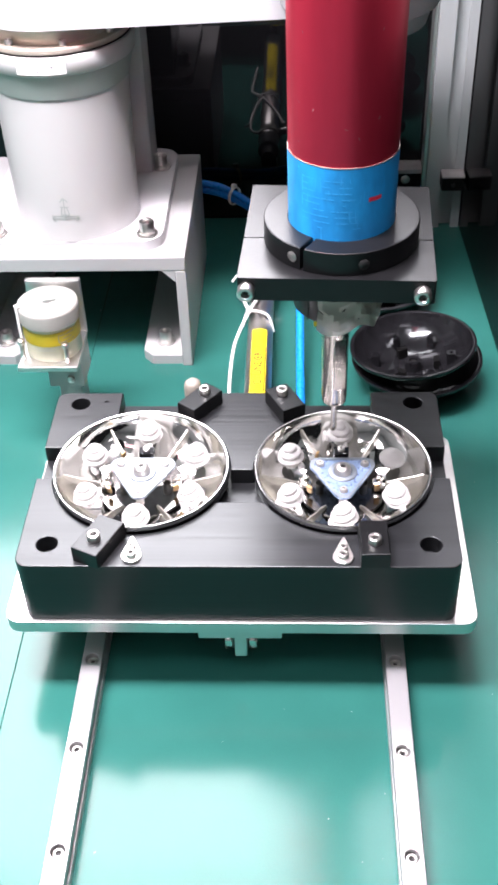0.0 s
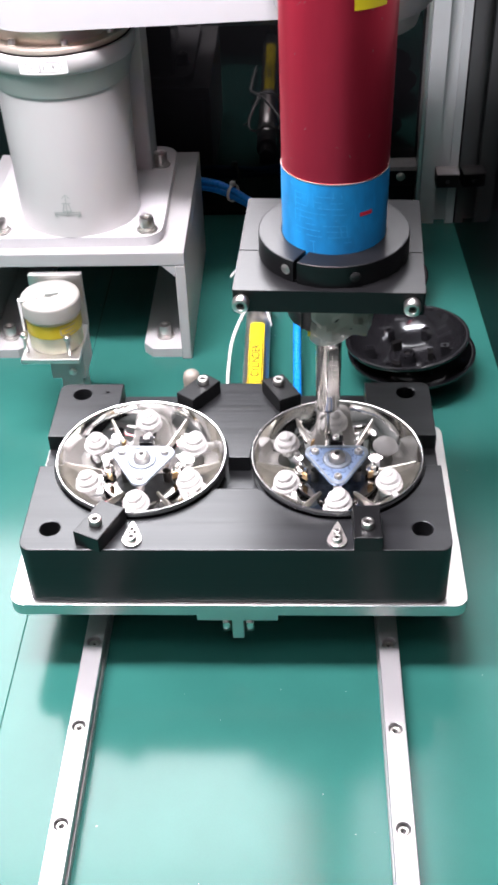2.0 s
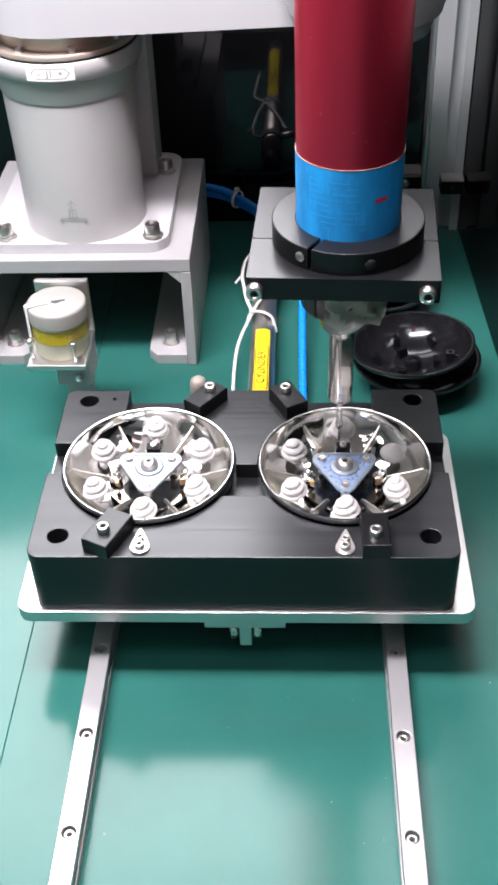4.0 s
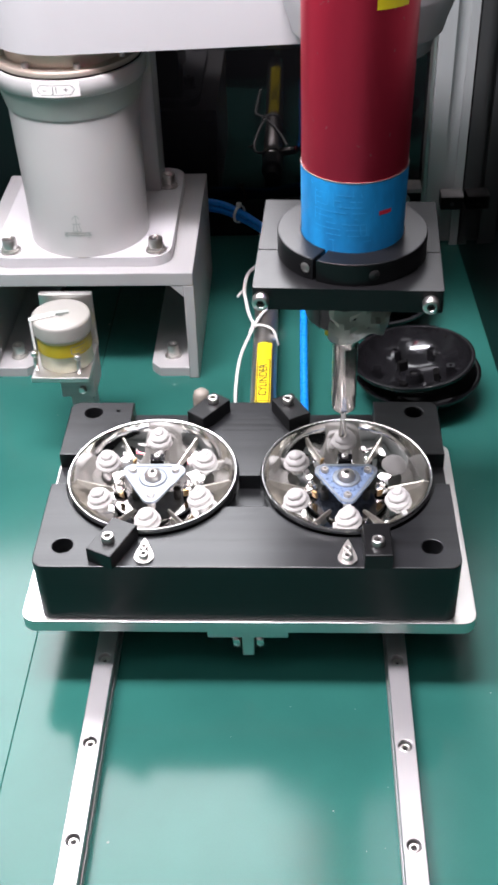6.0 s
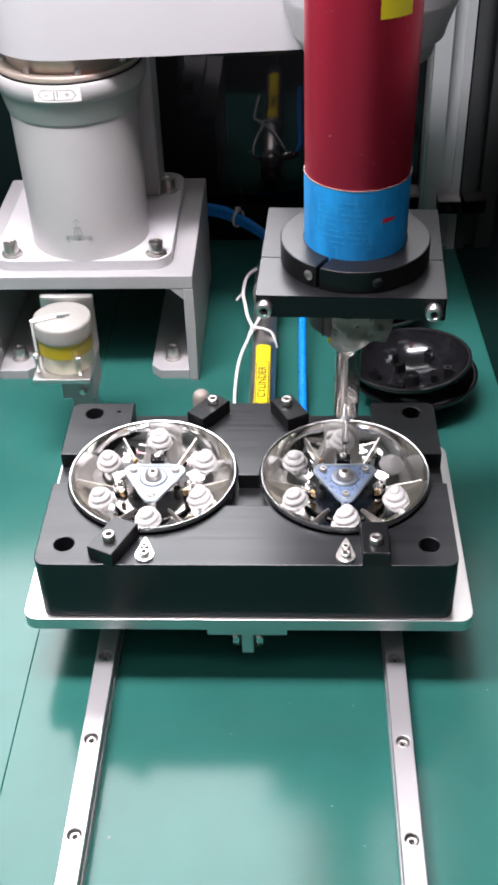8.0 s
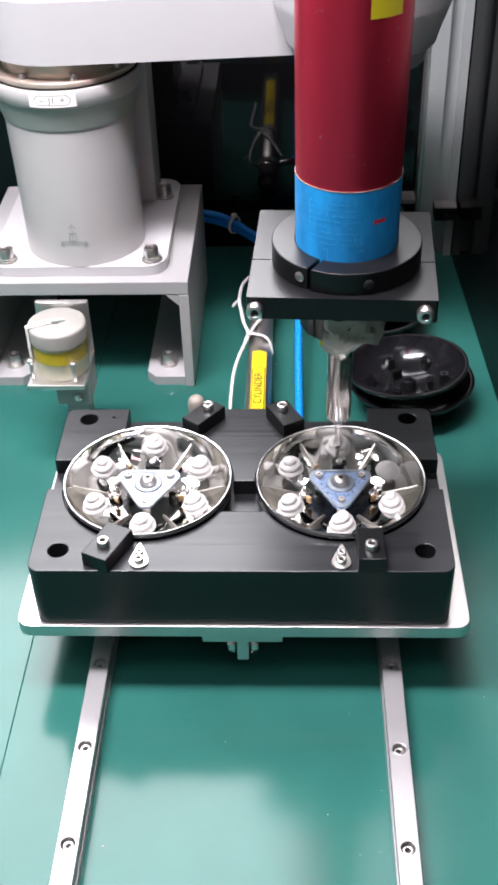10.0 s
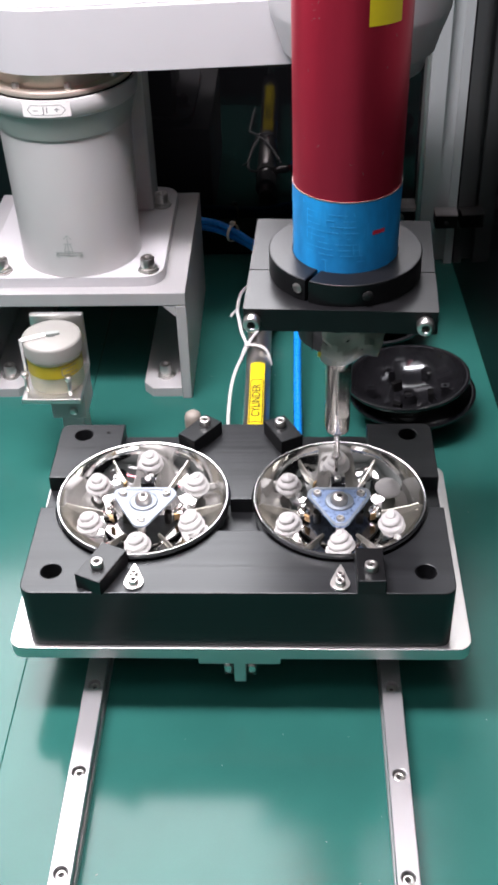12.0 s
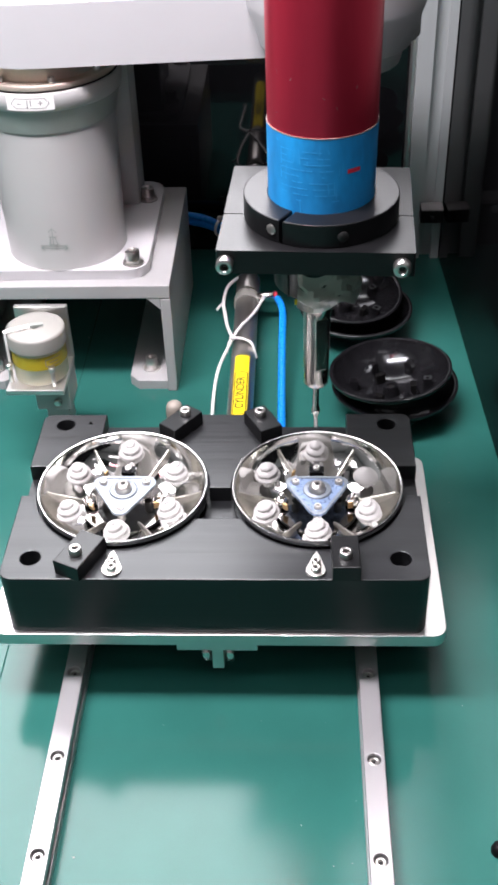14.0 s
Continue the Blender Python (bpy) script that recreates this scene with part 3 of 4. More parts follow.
def build_robot():
    stand = thing("robot_riser", pose(RX, RY, 0), "silver coated welded riser with bolted feet under the robot", "riser")
    part("top_plate", box(-0.0885, 0.0885, -0.083, 0.092, 0.0885, 0.1000, 0.0008), RISER, stand)
    for s in (-1, 1):
        x0, x1 = sorted((s * 0.0805, s * 0.0885))
        part("leg_plate", box(x0, x1, -0.083, 0.092, 0.0, 0.0883, 0.0008), RISER, stand)
        bm = prism([[(0, 0), (0.010, 0), (0, -0.010)]], -0.088, 0.0826, 0, pose(0, 0, 0, 90))
        bmesh.ops.transform(bm, matrix=Matrix.Translation((s * 0.0803, 0.0, 0.0883)) @ Matrix.Diagonal((-s, 1, 1, 1)), verts=bm.verts)
        part("gusset", bm, RISER, stand)
        foot = prism([[(s * 0.0803, -0.080), (s * 0.0803, 0.088), (s * 0.054, 0.088), (s * 0.0485, 0.082), (s * 0.0485, -0.072), (s * 0.0560, -0.080)][::s]], 0, 0.0085, 0.0006)
        part("foot", foot, RISER, stand)
        for y in (-0.061, 0.066):
            anchor_bolt(stand, pose(s * 0.0655, y, 0.0086), 0.0050)

    # unseen plate added to keep light out from under the riser
    part("shade_plate", box(-0.0803, 0.0803, 0.0845, 0.0915, 0.0, 0.0883, 0.0008), RISER, stand)

    robot = thing("robot", pose(RX, RY, 0.1002), "white painted robot with column and arm bolted to the riser", "robot")
    part("base_flange", prism([rounded(-0.071, 0.071, -0.073, 0.086, 0.016)], 0, 0.0085, 0.0012), ROBOT, robot)
    for x in (-0.0560, 0.0592):
        for y in (-0.0620, 0.0500):
            anchor_bolt(robot, pose(x, y, 0.0087), 0.0056)
    ax = pose(0.0023, -0.0260, 0)  # the column's axis
    part("column", lathe([(0.0, 0.0087), (0.0474, 0.0087), (0.0470, 0.012), (0.0471, 0.030), (0.0490, 0.1195), (0, 0.1195)], 72), ROBOT_SHADED, robot, "painted column with the arm's shade in its colour", ax)
    part("band", lathe([(0.0470, 0.1197), (0.0500, 0.1197), (0.0545, 0.1375), (0.0480, 0.1375)], 72), ROBOT_BAND, robot, "grey-green painted band", ax)
    collar = part("collar", lathe([(0.0505, 0.1377), (0.0550, 0.1377), (0.0564, 0.1390), (0.0568, 0.1500), (0.0560, 0.1512), (0.046, 0.1512)], 72), ROBOT_SHADED, robot, "", ax)
    part("seal_ring", lathe([(0.0455, 0.1514), (0.0548, 0.1514), (0.0548, 0.1521), (0.0455, 0.1521)], 72), RUBBER, robot, "", ax)
    part("bronze_flange", lathe([(0.0, 0.1523), (0.0540, 0.1523), (0.0545, 0.1548), (0.0536, 0.1560), (0.0450, 0.1560), (0.0445, 0.1680), (0, 0.1680)], 72), BRONZE, robot, "bronze coloured joint flange", ax)
    for k in range(8):
        a = radians(-90 + 18 + 45 * k)
        cap_screw(robot, ax @ pose(0.0484 * math.cos(a), 0.0484 * math.sin(a), 0.1561), 0.0026, 0.0036)
    label = part("joint_label", wrapped(sheet(0.034, 0.0100), 0.0570, 0, 0.1450), LABEL, collar, "white joint label")
    bm = letters("\u2013  J1  +", 0.0062)
    hexa = [(-0.0135, 0), (-0.0105, 0.0034), (0.0105, 0.0034), (0.0135, 0), (0.0105, -0.0034), (-0.0105, -0.0034)]
    strokes(bm, [(*p, *q) for p, q in zip(hexa, hexa[1:] + hexa[:1])], 0.00022, 4)
    part("writing", wrapped(bm, 0.0571, 0, 0.1450), INK, collar)
    bm = bmesh.new()
    strokes(bm, ((-0.008, -0.004, 0.008, -0.004), (-0.008, -0.004, -0.006, -0.0025), (-0.008, -0.004, -0.006, -0.0055), (0.008, -0.004, 0.006, -0.0025), (0.008, -0.004, 0.006, -0.0055), (-0.008, -0.0025, 0.008, -0.0025), (0, -0.004, 0, 0.009), (0, 0.009, -0.0022, 0.0065), (0, 0.009, 0.0022, 0.0065), (-0.0025, -0.0015, 0.0025, -0.0015), (-0.0025, 0.0035, 0.0025, 0.0035), (-0.0025, -0.0015, -0.0012, 0.0035), (0.0025, -0.0015, 0.0012, 0.0035)), 0.0003, 2)
    bmesh.ops.scale(bm, vec=(1.3, 1.3, 1), verts=bm.verts)
    part("axis_mark", wrapped(bm, 0.0475, -1, 0.033), ROBOT_BAND, robot, "faint grey axis arrows mark", ax)
    part("rear_column", prism([rounded(-0.050, 0.0530, 0.040, 0.080, 0.002)], 0.0087, 0.30, 0.0008), ROBOT_REAR, robot, "grey cast rear column")

    ang = 4.0

    def stadium(r0, r1, length):
        return circle(0, 0, r0, 24, 90, 270, True) + circle(length, 0, r1, 24, -90, 90, True)
    swing = ax @ pose(0, 0, 0.1682, 0, 0, ang)
    part("arm_shell", prism([stadium(0.0545, 0.050, 0.225)], 0, 0.0425, 0.0025), ROBOT, robot, "white painted upper arm", swing)
    part("arm_lid", prism([stadium(0.050, 0.046, 0.225)], 0.0427, 0.0440, 0.0006), ROBOT, robot, "", swing)
    for x, y in ((-0.026, -0.034), (0.012, -0.042), (0.075, -0.041)):
        cap_screw(robot, swing @ pose(x, y, 0.0441), 0.003, 0.002)
    fore = part("forearm", hard(lathe([(0, 0.0), (0.0420, 0.0), (0.0448, 0.0014), (0.0482, 0.0130), (0.0, 0.0130)], 64)), ROBOT, robot, "white rounded forearm joint housing", forearm_at(0.079))
    part("upper_housing", hard(lathe([(0, 0.0133), (0.0505, 0.0133), (0.0522, 0.0146), (0.0540, 0.0215), (0.0605, 0.0400), (0.0612, 0.0430), (0.0615, 0.100), (0.056, 0.104), (0, 0.104)], 64)), ROBOT, fore)
    return fore


def forearm_at(x):
    """The forearm's pose in the robot's space."""
    return pose(x - 0.0030 - RX, 0.3960 - RY, 0.2630 - 0.1002)


def build_tool():
    tool = thing("screwdriver_head", pose(0.058, 0.17, 0.085), "screwdriving head with a red tube on a black clamp block", "screwdriver")
    turn = pose(-0.0005, 0, 0, 0, 0, -3.0)
    part("clamp_plate", prism([rounded(-0.0500, 0.0490, -0.0530, -0.0132, 0.0012)], 0.1345, 0.1475, 0.0006, turn), BLACK_ANOD, tool)
    part("clamp_plate", prism([rounded(-0.0500, 0.0490, -0.0124, 0.0465, 0.0012)], 0.1345, 0.1475, 0.0006, turn), BLACK_ANOD, tool)
    for x in (-0.0455, 0.0425):
        cap_screw(tool, turn @ pose(x, -0.0532, 0.1408, 90), 0.0044, 0.0052)
    axis = pose(0, -0.0095, 0)
    lower = pose(-0.0015, -0.0095, 0.0055)
    ring = prism([circle(0, 0, 0.0405, 48, 240.5, 597.5, True) + circle(0, 0, 0.0277, 48, 597, 241, True)], 0.1478, 0.1600, 0.0006)
    ring = part("split_ring", ring, BLACK_ANOD, tool, "black split clamp ring", axis)
    part("ring_screw", rod(0.0028, 0, 0.0006, 18), SCREW, ring, "", pose(-0.0255, -0.0316, 0.1540, 90, 0, -39))
    # dark disc on the ring stands for a shaded bore
    part("ring_bore_shade", rod(0.0030, 0, 0.0006, 18), HOLE_SHADE, ring, "", pose(0.0100, -0.0394, 0.1535, 90, 0, 14))
    body = part("tube", lathe([(0, 0.1480), (0.0271, 0.1480), (0.0294, 0.42), (0.0288, 0.4205), (0, 0.4205)], 72), RED_ANOD, tool, "dark red anodised tube", axis)
    film = part("blue_label", lathe([(0.0272, 0.1490), (0.0275, 0.1492), (0.0279, 0.1985), (0.0275, 0.1987)], 72), BLUE_FILM, body, "scuffed blue label round the tube")
    part("label_edge", lathe([(0.0276, 0.1986), (0.0280, 0.1986), (0.0280, 0.1991), (0.0276, 0.1991)], 72), LABEL_EDGE, film, "frayed pale upper edge")
    rng = random.Random(4)
    for row in range(9):
        bm = bmesh.new()
        a = -0.016
        while a < 0.012:
            w = rng.uniform(0.0012, 0.0045)
            if rng.random() < 0.62:
                strip = sheet(w, 0.00045, 3, 1)
                bmesh.ops.translate(strip, vec=(a + w / 2, 0, 0), verts=strip.verts)
                mesh = bpy.data.meshes.new("print")
                strip.to_mesh(mesh)
                bm.from_mesh(mesh)
                strip.free()
            a += w + 0.0006
        part("print_row", wrapped(bm, 0.02798 - 0.000026 * row, -14, 0.1920 - 0.0032 * row), BLUE_INK, film)
    scuffs = bmesh.new()
    for k in range(22):
        x, y, w, h = rng.uniform(-0.030, 0.030), rng.uniform(-0.023, 0.023), rng.uniform(0.0002, 0.0008), rng.uniform(0.002, 0.010)
        lean = rng.uniform(-0.0006, 0.0006)
        h = min(h, 0.0235 - abs(y))
        scuffs.faces.new([scuffs.verts.new(v) for v in ((x, y - h / 2, 0), (x + w, y - h / 2, 0), (x + w * 0.6 + lean, y + h / 2, 0), (x + lean, y + h / 2, 0))])
    part("scuffs", wrapped(scuffs, 0.02782, 0, 0.1738, 0.0081), SCUFF, film, "pale worn scuffs")
    part("red_mark", wrapped(sheet(0.0075, 0.0022, 4, 1), 0.0280, 33, 0.1812), RED_INK, film, "red marker stroke")
    for k in range(26):
        x, y = rng.uniform(-0.036, 0.036), rng.uniform(-0.055, 0.055)
        if k < 8:
            x, y = rng.uniform(-0.022, -0.016), rng.uniform(0.026, 0.036)
        w, h, lean = rng.uniform(0.0002, 0.0007), rng.uniform(0.0003, 0.0016), rng.uniform(-0.0016, 0.0016)
        mark = bmesh.new()
        mark.faces.new([mark.verts.new(v) for v in ((x, y, 0), (x + w, y, 0), (x + w + lean, y + h, 0), (x + lean, y + h, 0))])
        part("scratch", wrapped(mark, 0.02808, 0, 0.2560, 0.0085), TUBE_SCRATCH, body, "fine pale scratch")
    part("yellow_label", wrapped(sheet(0.0175, 0.05, 8, 2), 0.02857, 30, 0.3075, 0.0085), YELLOW, body, "yellow sticker")
    part("collar", lathe([(0, 0.1010), (0.0225, 0.1010), (0.0236, 0.1022), (0.0236, 0.1286), (0, 0.1286)], 48), BLACK_ANOD, tool, "black collar below the clamp", lower)
    part("film_wrap", lathe([(0.0112, 0.0905), (0.0120, 0.0925), (0.0140, 0.0960), (0.0165, 0.0990), (0.0175, 0.1006)], 40, wave=lambda a, r, z: (0.0012 * math.sin(5 * a) + 0.0008 * math.sin(11 * a), 0.0008 * math.sin(4 * a))), CLEAR, tool, "clear wrinkled film", lower)
    flap = sheet(0.040, 0.022, 14, 6)
    for v in flap.verts:
        v.co.z = 0.0009 + 0.0009 * math.sin(v.co.x * 420 + v.co.y * 300) + 0.0006 * math.sin(v.co.y * 900 - v.co.x * 260)
        v.co.y += 0.0030 * math.sin(v.co.x * 230 + 1)
    part("cloudy_film", wrapped(flap, 0.0238, 22, 0.1080), CLOUDY, tool, "crumpled cloudy film on the collar", lower)
    # dark strip on the collar, the slit's shade as colour
    part("collar_slit_shade", box(-0.0162, -0.0156, -0.0182, -0.0168, 0.1012, 0.1284, 0.0001), HOLE_SHADE, tool, "dark strip painted as the shade of the collar's narrow slit", lower)
    part("nozzle", lathe([(0.0030, 0.0325), (0.0064, 0.0325), (0.0070, 0.0333), (0.0073, 0.0360), (0.0076, 0.0800), (0.0088, 0.0860), (0.0106, 0.0900), (0.0110, 0.0930), (0, 0.1008)], 48), STEEL, tool, "polished steel nozzle", lower)
    part("nozzle_window", box(-0.0036, 0.0036, -0.0079, -0.0050, 0.0460, 0.0800, 0.0003), STEEL, tool, "flat milled on the nozzle", lower @ pose(0, 0, 0, 0, 0, 20))
    part("tag", box(-0.0125, -0.0100, -0.0100, -0.0092, 0.0915, 0.0945, 0.0002), YELLOW, tool, "yellow scrap of tape", lower)
    part("bit", lathe([(0, 0.0), (0.0011, 0.0), (0.0012, 0.008), (0.0016, 0.0095), (0.0026, 0.0110), (0.0026, 0.0135), (0.0018, 0.0155), (0.0018, 0.0345), (0, 0.0345)], 20), STEEL, tool, "slim steel driver bit", lower)
    return tool


# ---- table things ----
def build_cup():
    x, y = -0.1385, 0.2850
    stand = thing("cup_bracket", pose(x, y, 0), "aluminium angle bracket on a post", "bracket")
    part("post", box(-0.0010, 0.0150, -0.003, 0.018, 0.0, 0.0498, 0.0006), RISER, stand)
    part("foot_plate", box(-0.0110, 0.0190, -0.016, -0.0032, 0.0, 0.008, 0.0006), ALU, stand)
    part("block", box(-0.0060, 0.0190, -0.0090, 0.0206, 0.0500, 0.0736, 0.0006), RISER, stand)
    part("back_plate", box(-0.0195, 0.0190, 0.0210, 0.0260, 0.0738, 0.1195, 0.0008), ALU, stand)
    part("shelf", box(-0.0225, 0.0195, -0.0240, 0.0208, 0.0738, 0.0778, 0.0008), ALU, stand)
    part("cap_screw", rod(0.0028, 0, 0.002, 18), SCREW, stand, "", pose(0.0100, -0.0092, 0.0570, 90))
    for px, py in ((-0.0195, -0.0140), (0.0120, -0.0185)):
        pin = part("pin", rod(0.0015, 0.0780, 0.0905, 14), SCREW, stand, "", pose(px, py, 0))
        part("pin_head", rod(0.0026, 0.0906, 0.0942, 16), SCREW, pin)
    cup = thing("nylon_cup", pose(x, y, 0.0780), "natural nylon cup with lid and ochre band on the bracket", "cup")
    body = part("body", lathe([(0, 0.0), (0.0185, 0.0), (0.0192, 0.001), (0.0194, 0.0268), (0, 0.0268)], 56), NYLON_BODY, cup)
    part("band", lathe([(0.0195, 0.0135), (0.0197, 0.0136), (0.0197, 0.0240), (0.0195, 0.0241)], 56), OCHRE, body, "ochre band with a small print frame")
    part("print_frame", wrapped(strokes(bmesh.new(), ((-0.006, 0.0028, 0.006, 0.0028), (-0.006, -0.0028, 0.006, -0.0028), (-0.006, -0.0028, -0.006, 0.0028), (-0.003, 0, 0.004, 0)), 0.0003, 5), 0.0198, 42, 0.0188), INK, body)
    part("lid", lathe([(0.0034, 0.0300), (0.0034, 0.0388), (0.0192, 0.0388), (0.0206, 0.0380), (0.0210, 0.0365), (0.0210, 0.0272), (0.0202, 0.0270), (0, 0.0270)], 56), NYLON, cup)
    # bore floor coloured dark as if in shade
    part("lid_bore_shade", lathe([(0, 0.0302), (0.0034, 0.0302)], 20), HOLE_SHADE, cup)
    strap = prism([rounded(-0.0190, -0.0040, -0.0022, 0.0022, 0.0006)], 0.0390, 0.0402, 0.0003, pose(0, 0, 0, 0, 0, 24))
    strap = part("strap", strap, LABEL, cup, "flat white strap over the lid")
    part("strap_drop", box(-0.0226, -0.0212, -0.0022, 0.0022, 0.004, 0.0401, 0.0003), LABEL, strap, "", pose(0, 0, 0, 0, 0, 24))
    part("strap_bend", box(-0.0224, -0.0188, -0.0022, 0.0022, 0.0391, 0.0401, 0.0003), LABEL, strap, "", pose(0, 0, 0, 0, 0, 24))
    part("lever", prism([rounded(-0.0035, 0.0060, -0.0016, 0.0018, 0.0008)], 0.0380, 0.0404, 0.0004), ROBOT_BAND, cup, "grey latch lever", pose(0, 0, 0, 0, 0, 12))


def bowl_profile(r):
    return [(0, -0.0260), (r * 0.30, -0.0260), (r * 0.60, -0.0215), (r * 0.85, -0.0120), (r * 0.95, -0.0050), (r * 1.0, -0.0042), (r * 1.03, -0.0022), (r * 1.03, -0.0006), (r * 1.0, 0.0), (r * 0.965, -0.0004), (r * 0.95, -0.0026), (r * 0.865, -0.0102), (r * 0.62, -0.0190), (r * 0.3, -0.0236), (0, -0.0242)]


def build_dish(x, y, z, tilt, lean, r, turn, open_top=True):
    dish = thing("black_lamp_dish", pose(x, y, z, tilt, lean, turn), "glossy black plastic lamp dish in a loose stack", "dish", "stacked black dishes")
    part("bowl", lathe(bowl_profile(r), 64), BLACK_GLOSS, dish)
    if open_top:
        for k in range(6):
            a = radians(60 * k + 30)
            boss = part("boss", prism([rounded(-0.0033, 0.0033, -0.0030, 0.0030, 0.0008, 2), circle(0, 0, 0.0016, 10)], -0.0210, -0.0100, 0.0002), BLACK_GLOSS, dish, "", pose(0.62 * r * math.cos(a), 0.62 * r * math.sin(a), 0, 0, 0, 60 * k + 30))
            part("boss_rib", box(0.0034, 0.0085, -0.0005, 0.0005, -0.0190, -0.0135, 0.0001), BLACK_GLOSS, boss)
        hub = part("hub", lathe([(0.0030, -0.0180), (0.0030, -0.0160), (0.0060, -0.0160), (0.0065, -0.0240), (0, -0.0240)], 20), BLACK_GLOSS, dish)
        # dark floor paints the shade down the hub's bore
        part("hub_bore_shade", lathe([(0, -0.0178), (0.0030, -0.0178)], 16), HOLE_SHADE, hub)
        for k in range(3):
            a = radians(120 * k + 90)
            part("slot_frame", box(-0.0040, 0.0040, -0.0022, 0.0022, -0.0236, -0.0150, 0.0005), RUBBER, dish, "", pose(0.38 * r * math.cos(a), 0.38 * r * math.sin(a), 0, 0, 0, 120 * k))
    part("skirt", lathe([(r * 0.25, -0.0260), (r * 0.42, -0.0260), (r * 0.42, -0.0235), (r * 0.25, -0.0235)], 40), BLACK_GLOSS, dish)


def build_cylinder():
    cyl = thing("air_cylinder", pose(0.0025, 0, 0.0200, 0, 0, 0), "stainless pneumatic cylinder lying on the mat with a yellow label", "cylinder")
    lay = pose(0, 0, 0, -90)
    part("barrel", rod(0.0102, 0.20, 0.487, 40, 0.0004, m=lay), BARREL_STEEL, cyl, "polished stainless barrel")
    part("rod", rod(0.0040, 0.085, 0.1998, 24, m=lay), STEEL, cyl)
    part("rear_cap", lathe([(0, 0.4872), (0.0104, 0.4872), (0.0108, 0.488), (0.0108, 0.512), (0.0070, 0.514), (0.0070, 0.530), (0, 0.530)], 32, m=lay), ALU, cyl)
    part("clamp_band", lathe([(0.0103, 0.470), (0.0116, 0.470), (0.0116, 0.481), (0.0103, 0.481)], 32, m=lay), NYLON, cyl)
    label = sheet(0.0125, 0.142, 8, 6)
    for v in label.verts:
        a = v.co.x / 0.01035
        v.co = Vector((0.01035 * math.sin(a), 0.3055 + v.co.y, 0.01035 * math.cos(a)))
    label = part("yellow_label", label, YELLOW, cyl, "yellow label with black writing")
    bm = letters("CYLINDER", 0.0090)
    for v in bm.verts:
        x, y = -v.co.y, v.co.x
        a = x / 0.01035
        v.co = Vector((0.01052 * math.sin(a), 0.3240 + y, 0.01052 * math.cos(a)))
    part("writing", bm, INK_BLACK, label)
    bm = bmesh.new()
    frame_loop = ((-0.0050, 0.2970, 0.0050, 0.2970), (-0.0050, 0.3520, 0.0050, 0.3520), (-0.0050, 0.2970, -0.0050, 0.3520), (0.0050, 0.2970, 0.0050, 0.3520))
    for ax, ay, bx, by in frame_loop:
        n = Vector((by - ay, ax - bx, 0)).normalized() * 0.00038
        p, q = Vector((ax, ay, 0)), Vector((bx, by, 0))
        for i in range(4):
            bm.faces.new([bm.verts.new(v) for v in (p.lerp(q, i / 4) + n, p.lerp(q, (i + 1) / 4) + n, p.lerp(q, (i + 1) / 4) - n, p.lerp(q, i / 4) - n)])
    for v in bm.verts:
        a = v.co.x / 0.01035
        v.co = Vector((0.01050 * math.sin(a), v.co.y, 0.01050 * math.cos(a)))
    part("label_outline", bm, INK_BLACK, label)
    part("support", box(-0.008, 0.008, 0.500, 0.508, -0.0200, -0.0109, 0.0005), ALU, cyl)
    part("support", box(-0.008, 0.008, 0.215, 0.225, -0.0200, -0.0103, 0.0005), ALU, cyl)
    fit = part("elbow_fitting", rod(0.0042, 0, 0.016, 20, m=pose(0.0085, 0.476, 0.004, 0, 80)), STEEL, cyl, "nickel push-in fitting")
    part("collet", rod(0.0036, 0.0162, 0.0190, 18, m=pose(0.0085, 0.476, 0.004, 0, 80)), RED_INK, fit)
    hose = thing("air_hose", None, "bright blue air hose from the cylinder fitting", "hose", "blue hoses")
    part("hose", tube([(0.0300, 0.472, 0.026), (0.0345, 0.448, 0.027), (0.0345, 0.400, 0.024), (0.0345, 0.340, 0.016), (0.0350, 0.29, 0.010), (0.0355, 0.23, 0.008)], 0.0032, 14), BLUE_HOSE, hose)
    wire = thing("sensor_wire", None, "pale grey sensor wire knotted round the cylinder", "wire")
    part("loop", tube([(-0.0118, 0.395, 0.020), (-0.008, 0.397, 0.0318), (0.001, 0.396, 0.0335), (0.0095, 0.393, 0.0300), (0.0130, 0.388, 0.019)], 0.0012, 8), WIRE, wire)
    part("lead", tube([(0.0185, 0.470, 0.030), (0.010, 0.440, 0.031), (-0.002, 0.412, 0.0325), (-0.010, 0.390, 0.029), (-0.0175, 0.365, 0.022), (-0.0200, 0.335, 0.014), (-0.0190, 0.300, 0.010), (-0.0165, 0.250, 0.006)], 0.0014, 8), WIRE, wire)
    part("lead", tube([(-0.006, 0.398, 0.031), (-0.012, 0.420, 0.030), (-0.0150, 0.440, 0.030), (-0.0175, 0.462, 0.028), (-0.0150, 0.486, 0.030), (-0.006, 0.497, 0.033)], 0.0015, 8), WIRE, wire)
    part("knot", lathe([(0, -0.0022), (0.002, -0.0015), (0.0024, 0), (0.002, 0.0016), (0, 0.0022)], 12, m=pose(-0.0070, 0.398, 0.0325)), WIRE, wire)
    part("tail", tube([(-0.0175, 0.462, 0.028), (-0.021, 0.461, 0.025), (-0.0235, 0.458, 0.023)], 0.0011, 8), WIRE, wire)
    for i, dz in enumerate((0.0, 0.0068)):
        run = thing("air_hose", None, "bright blue air hose tied in a pair along the back", "hose", "blue hoses")
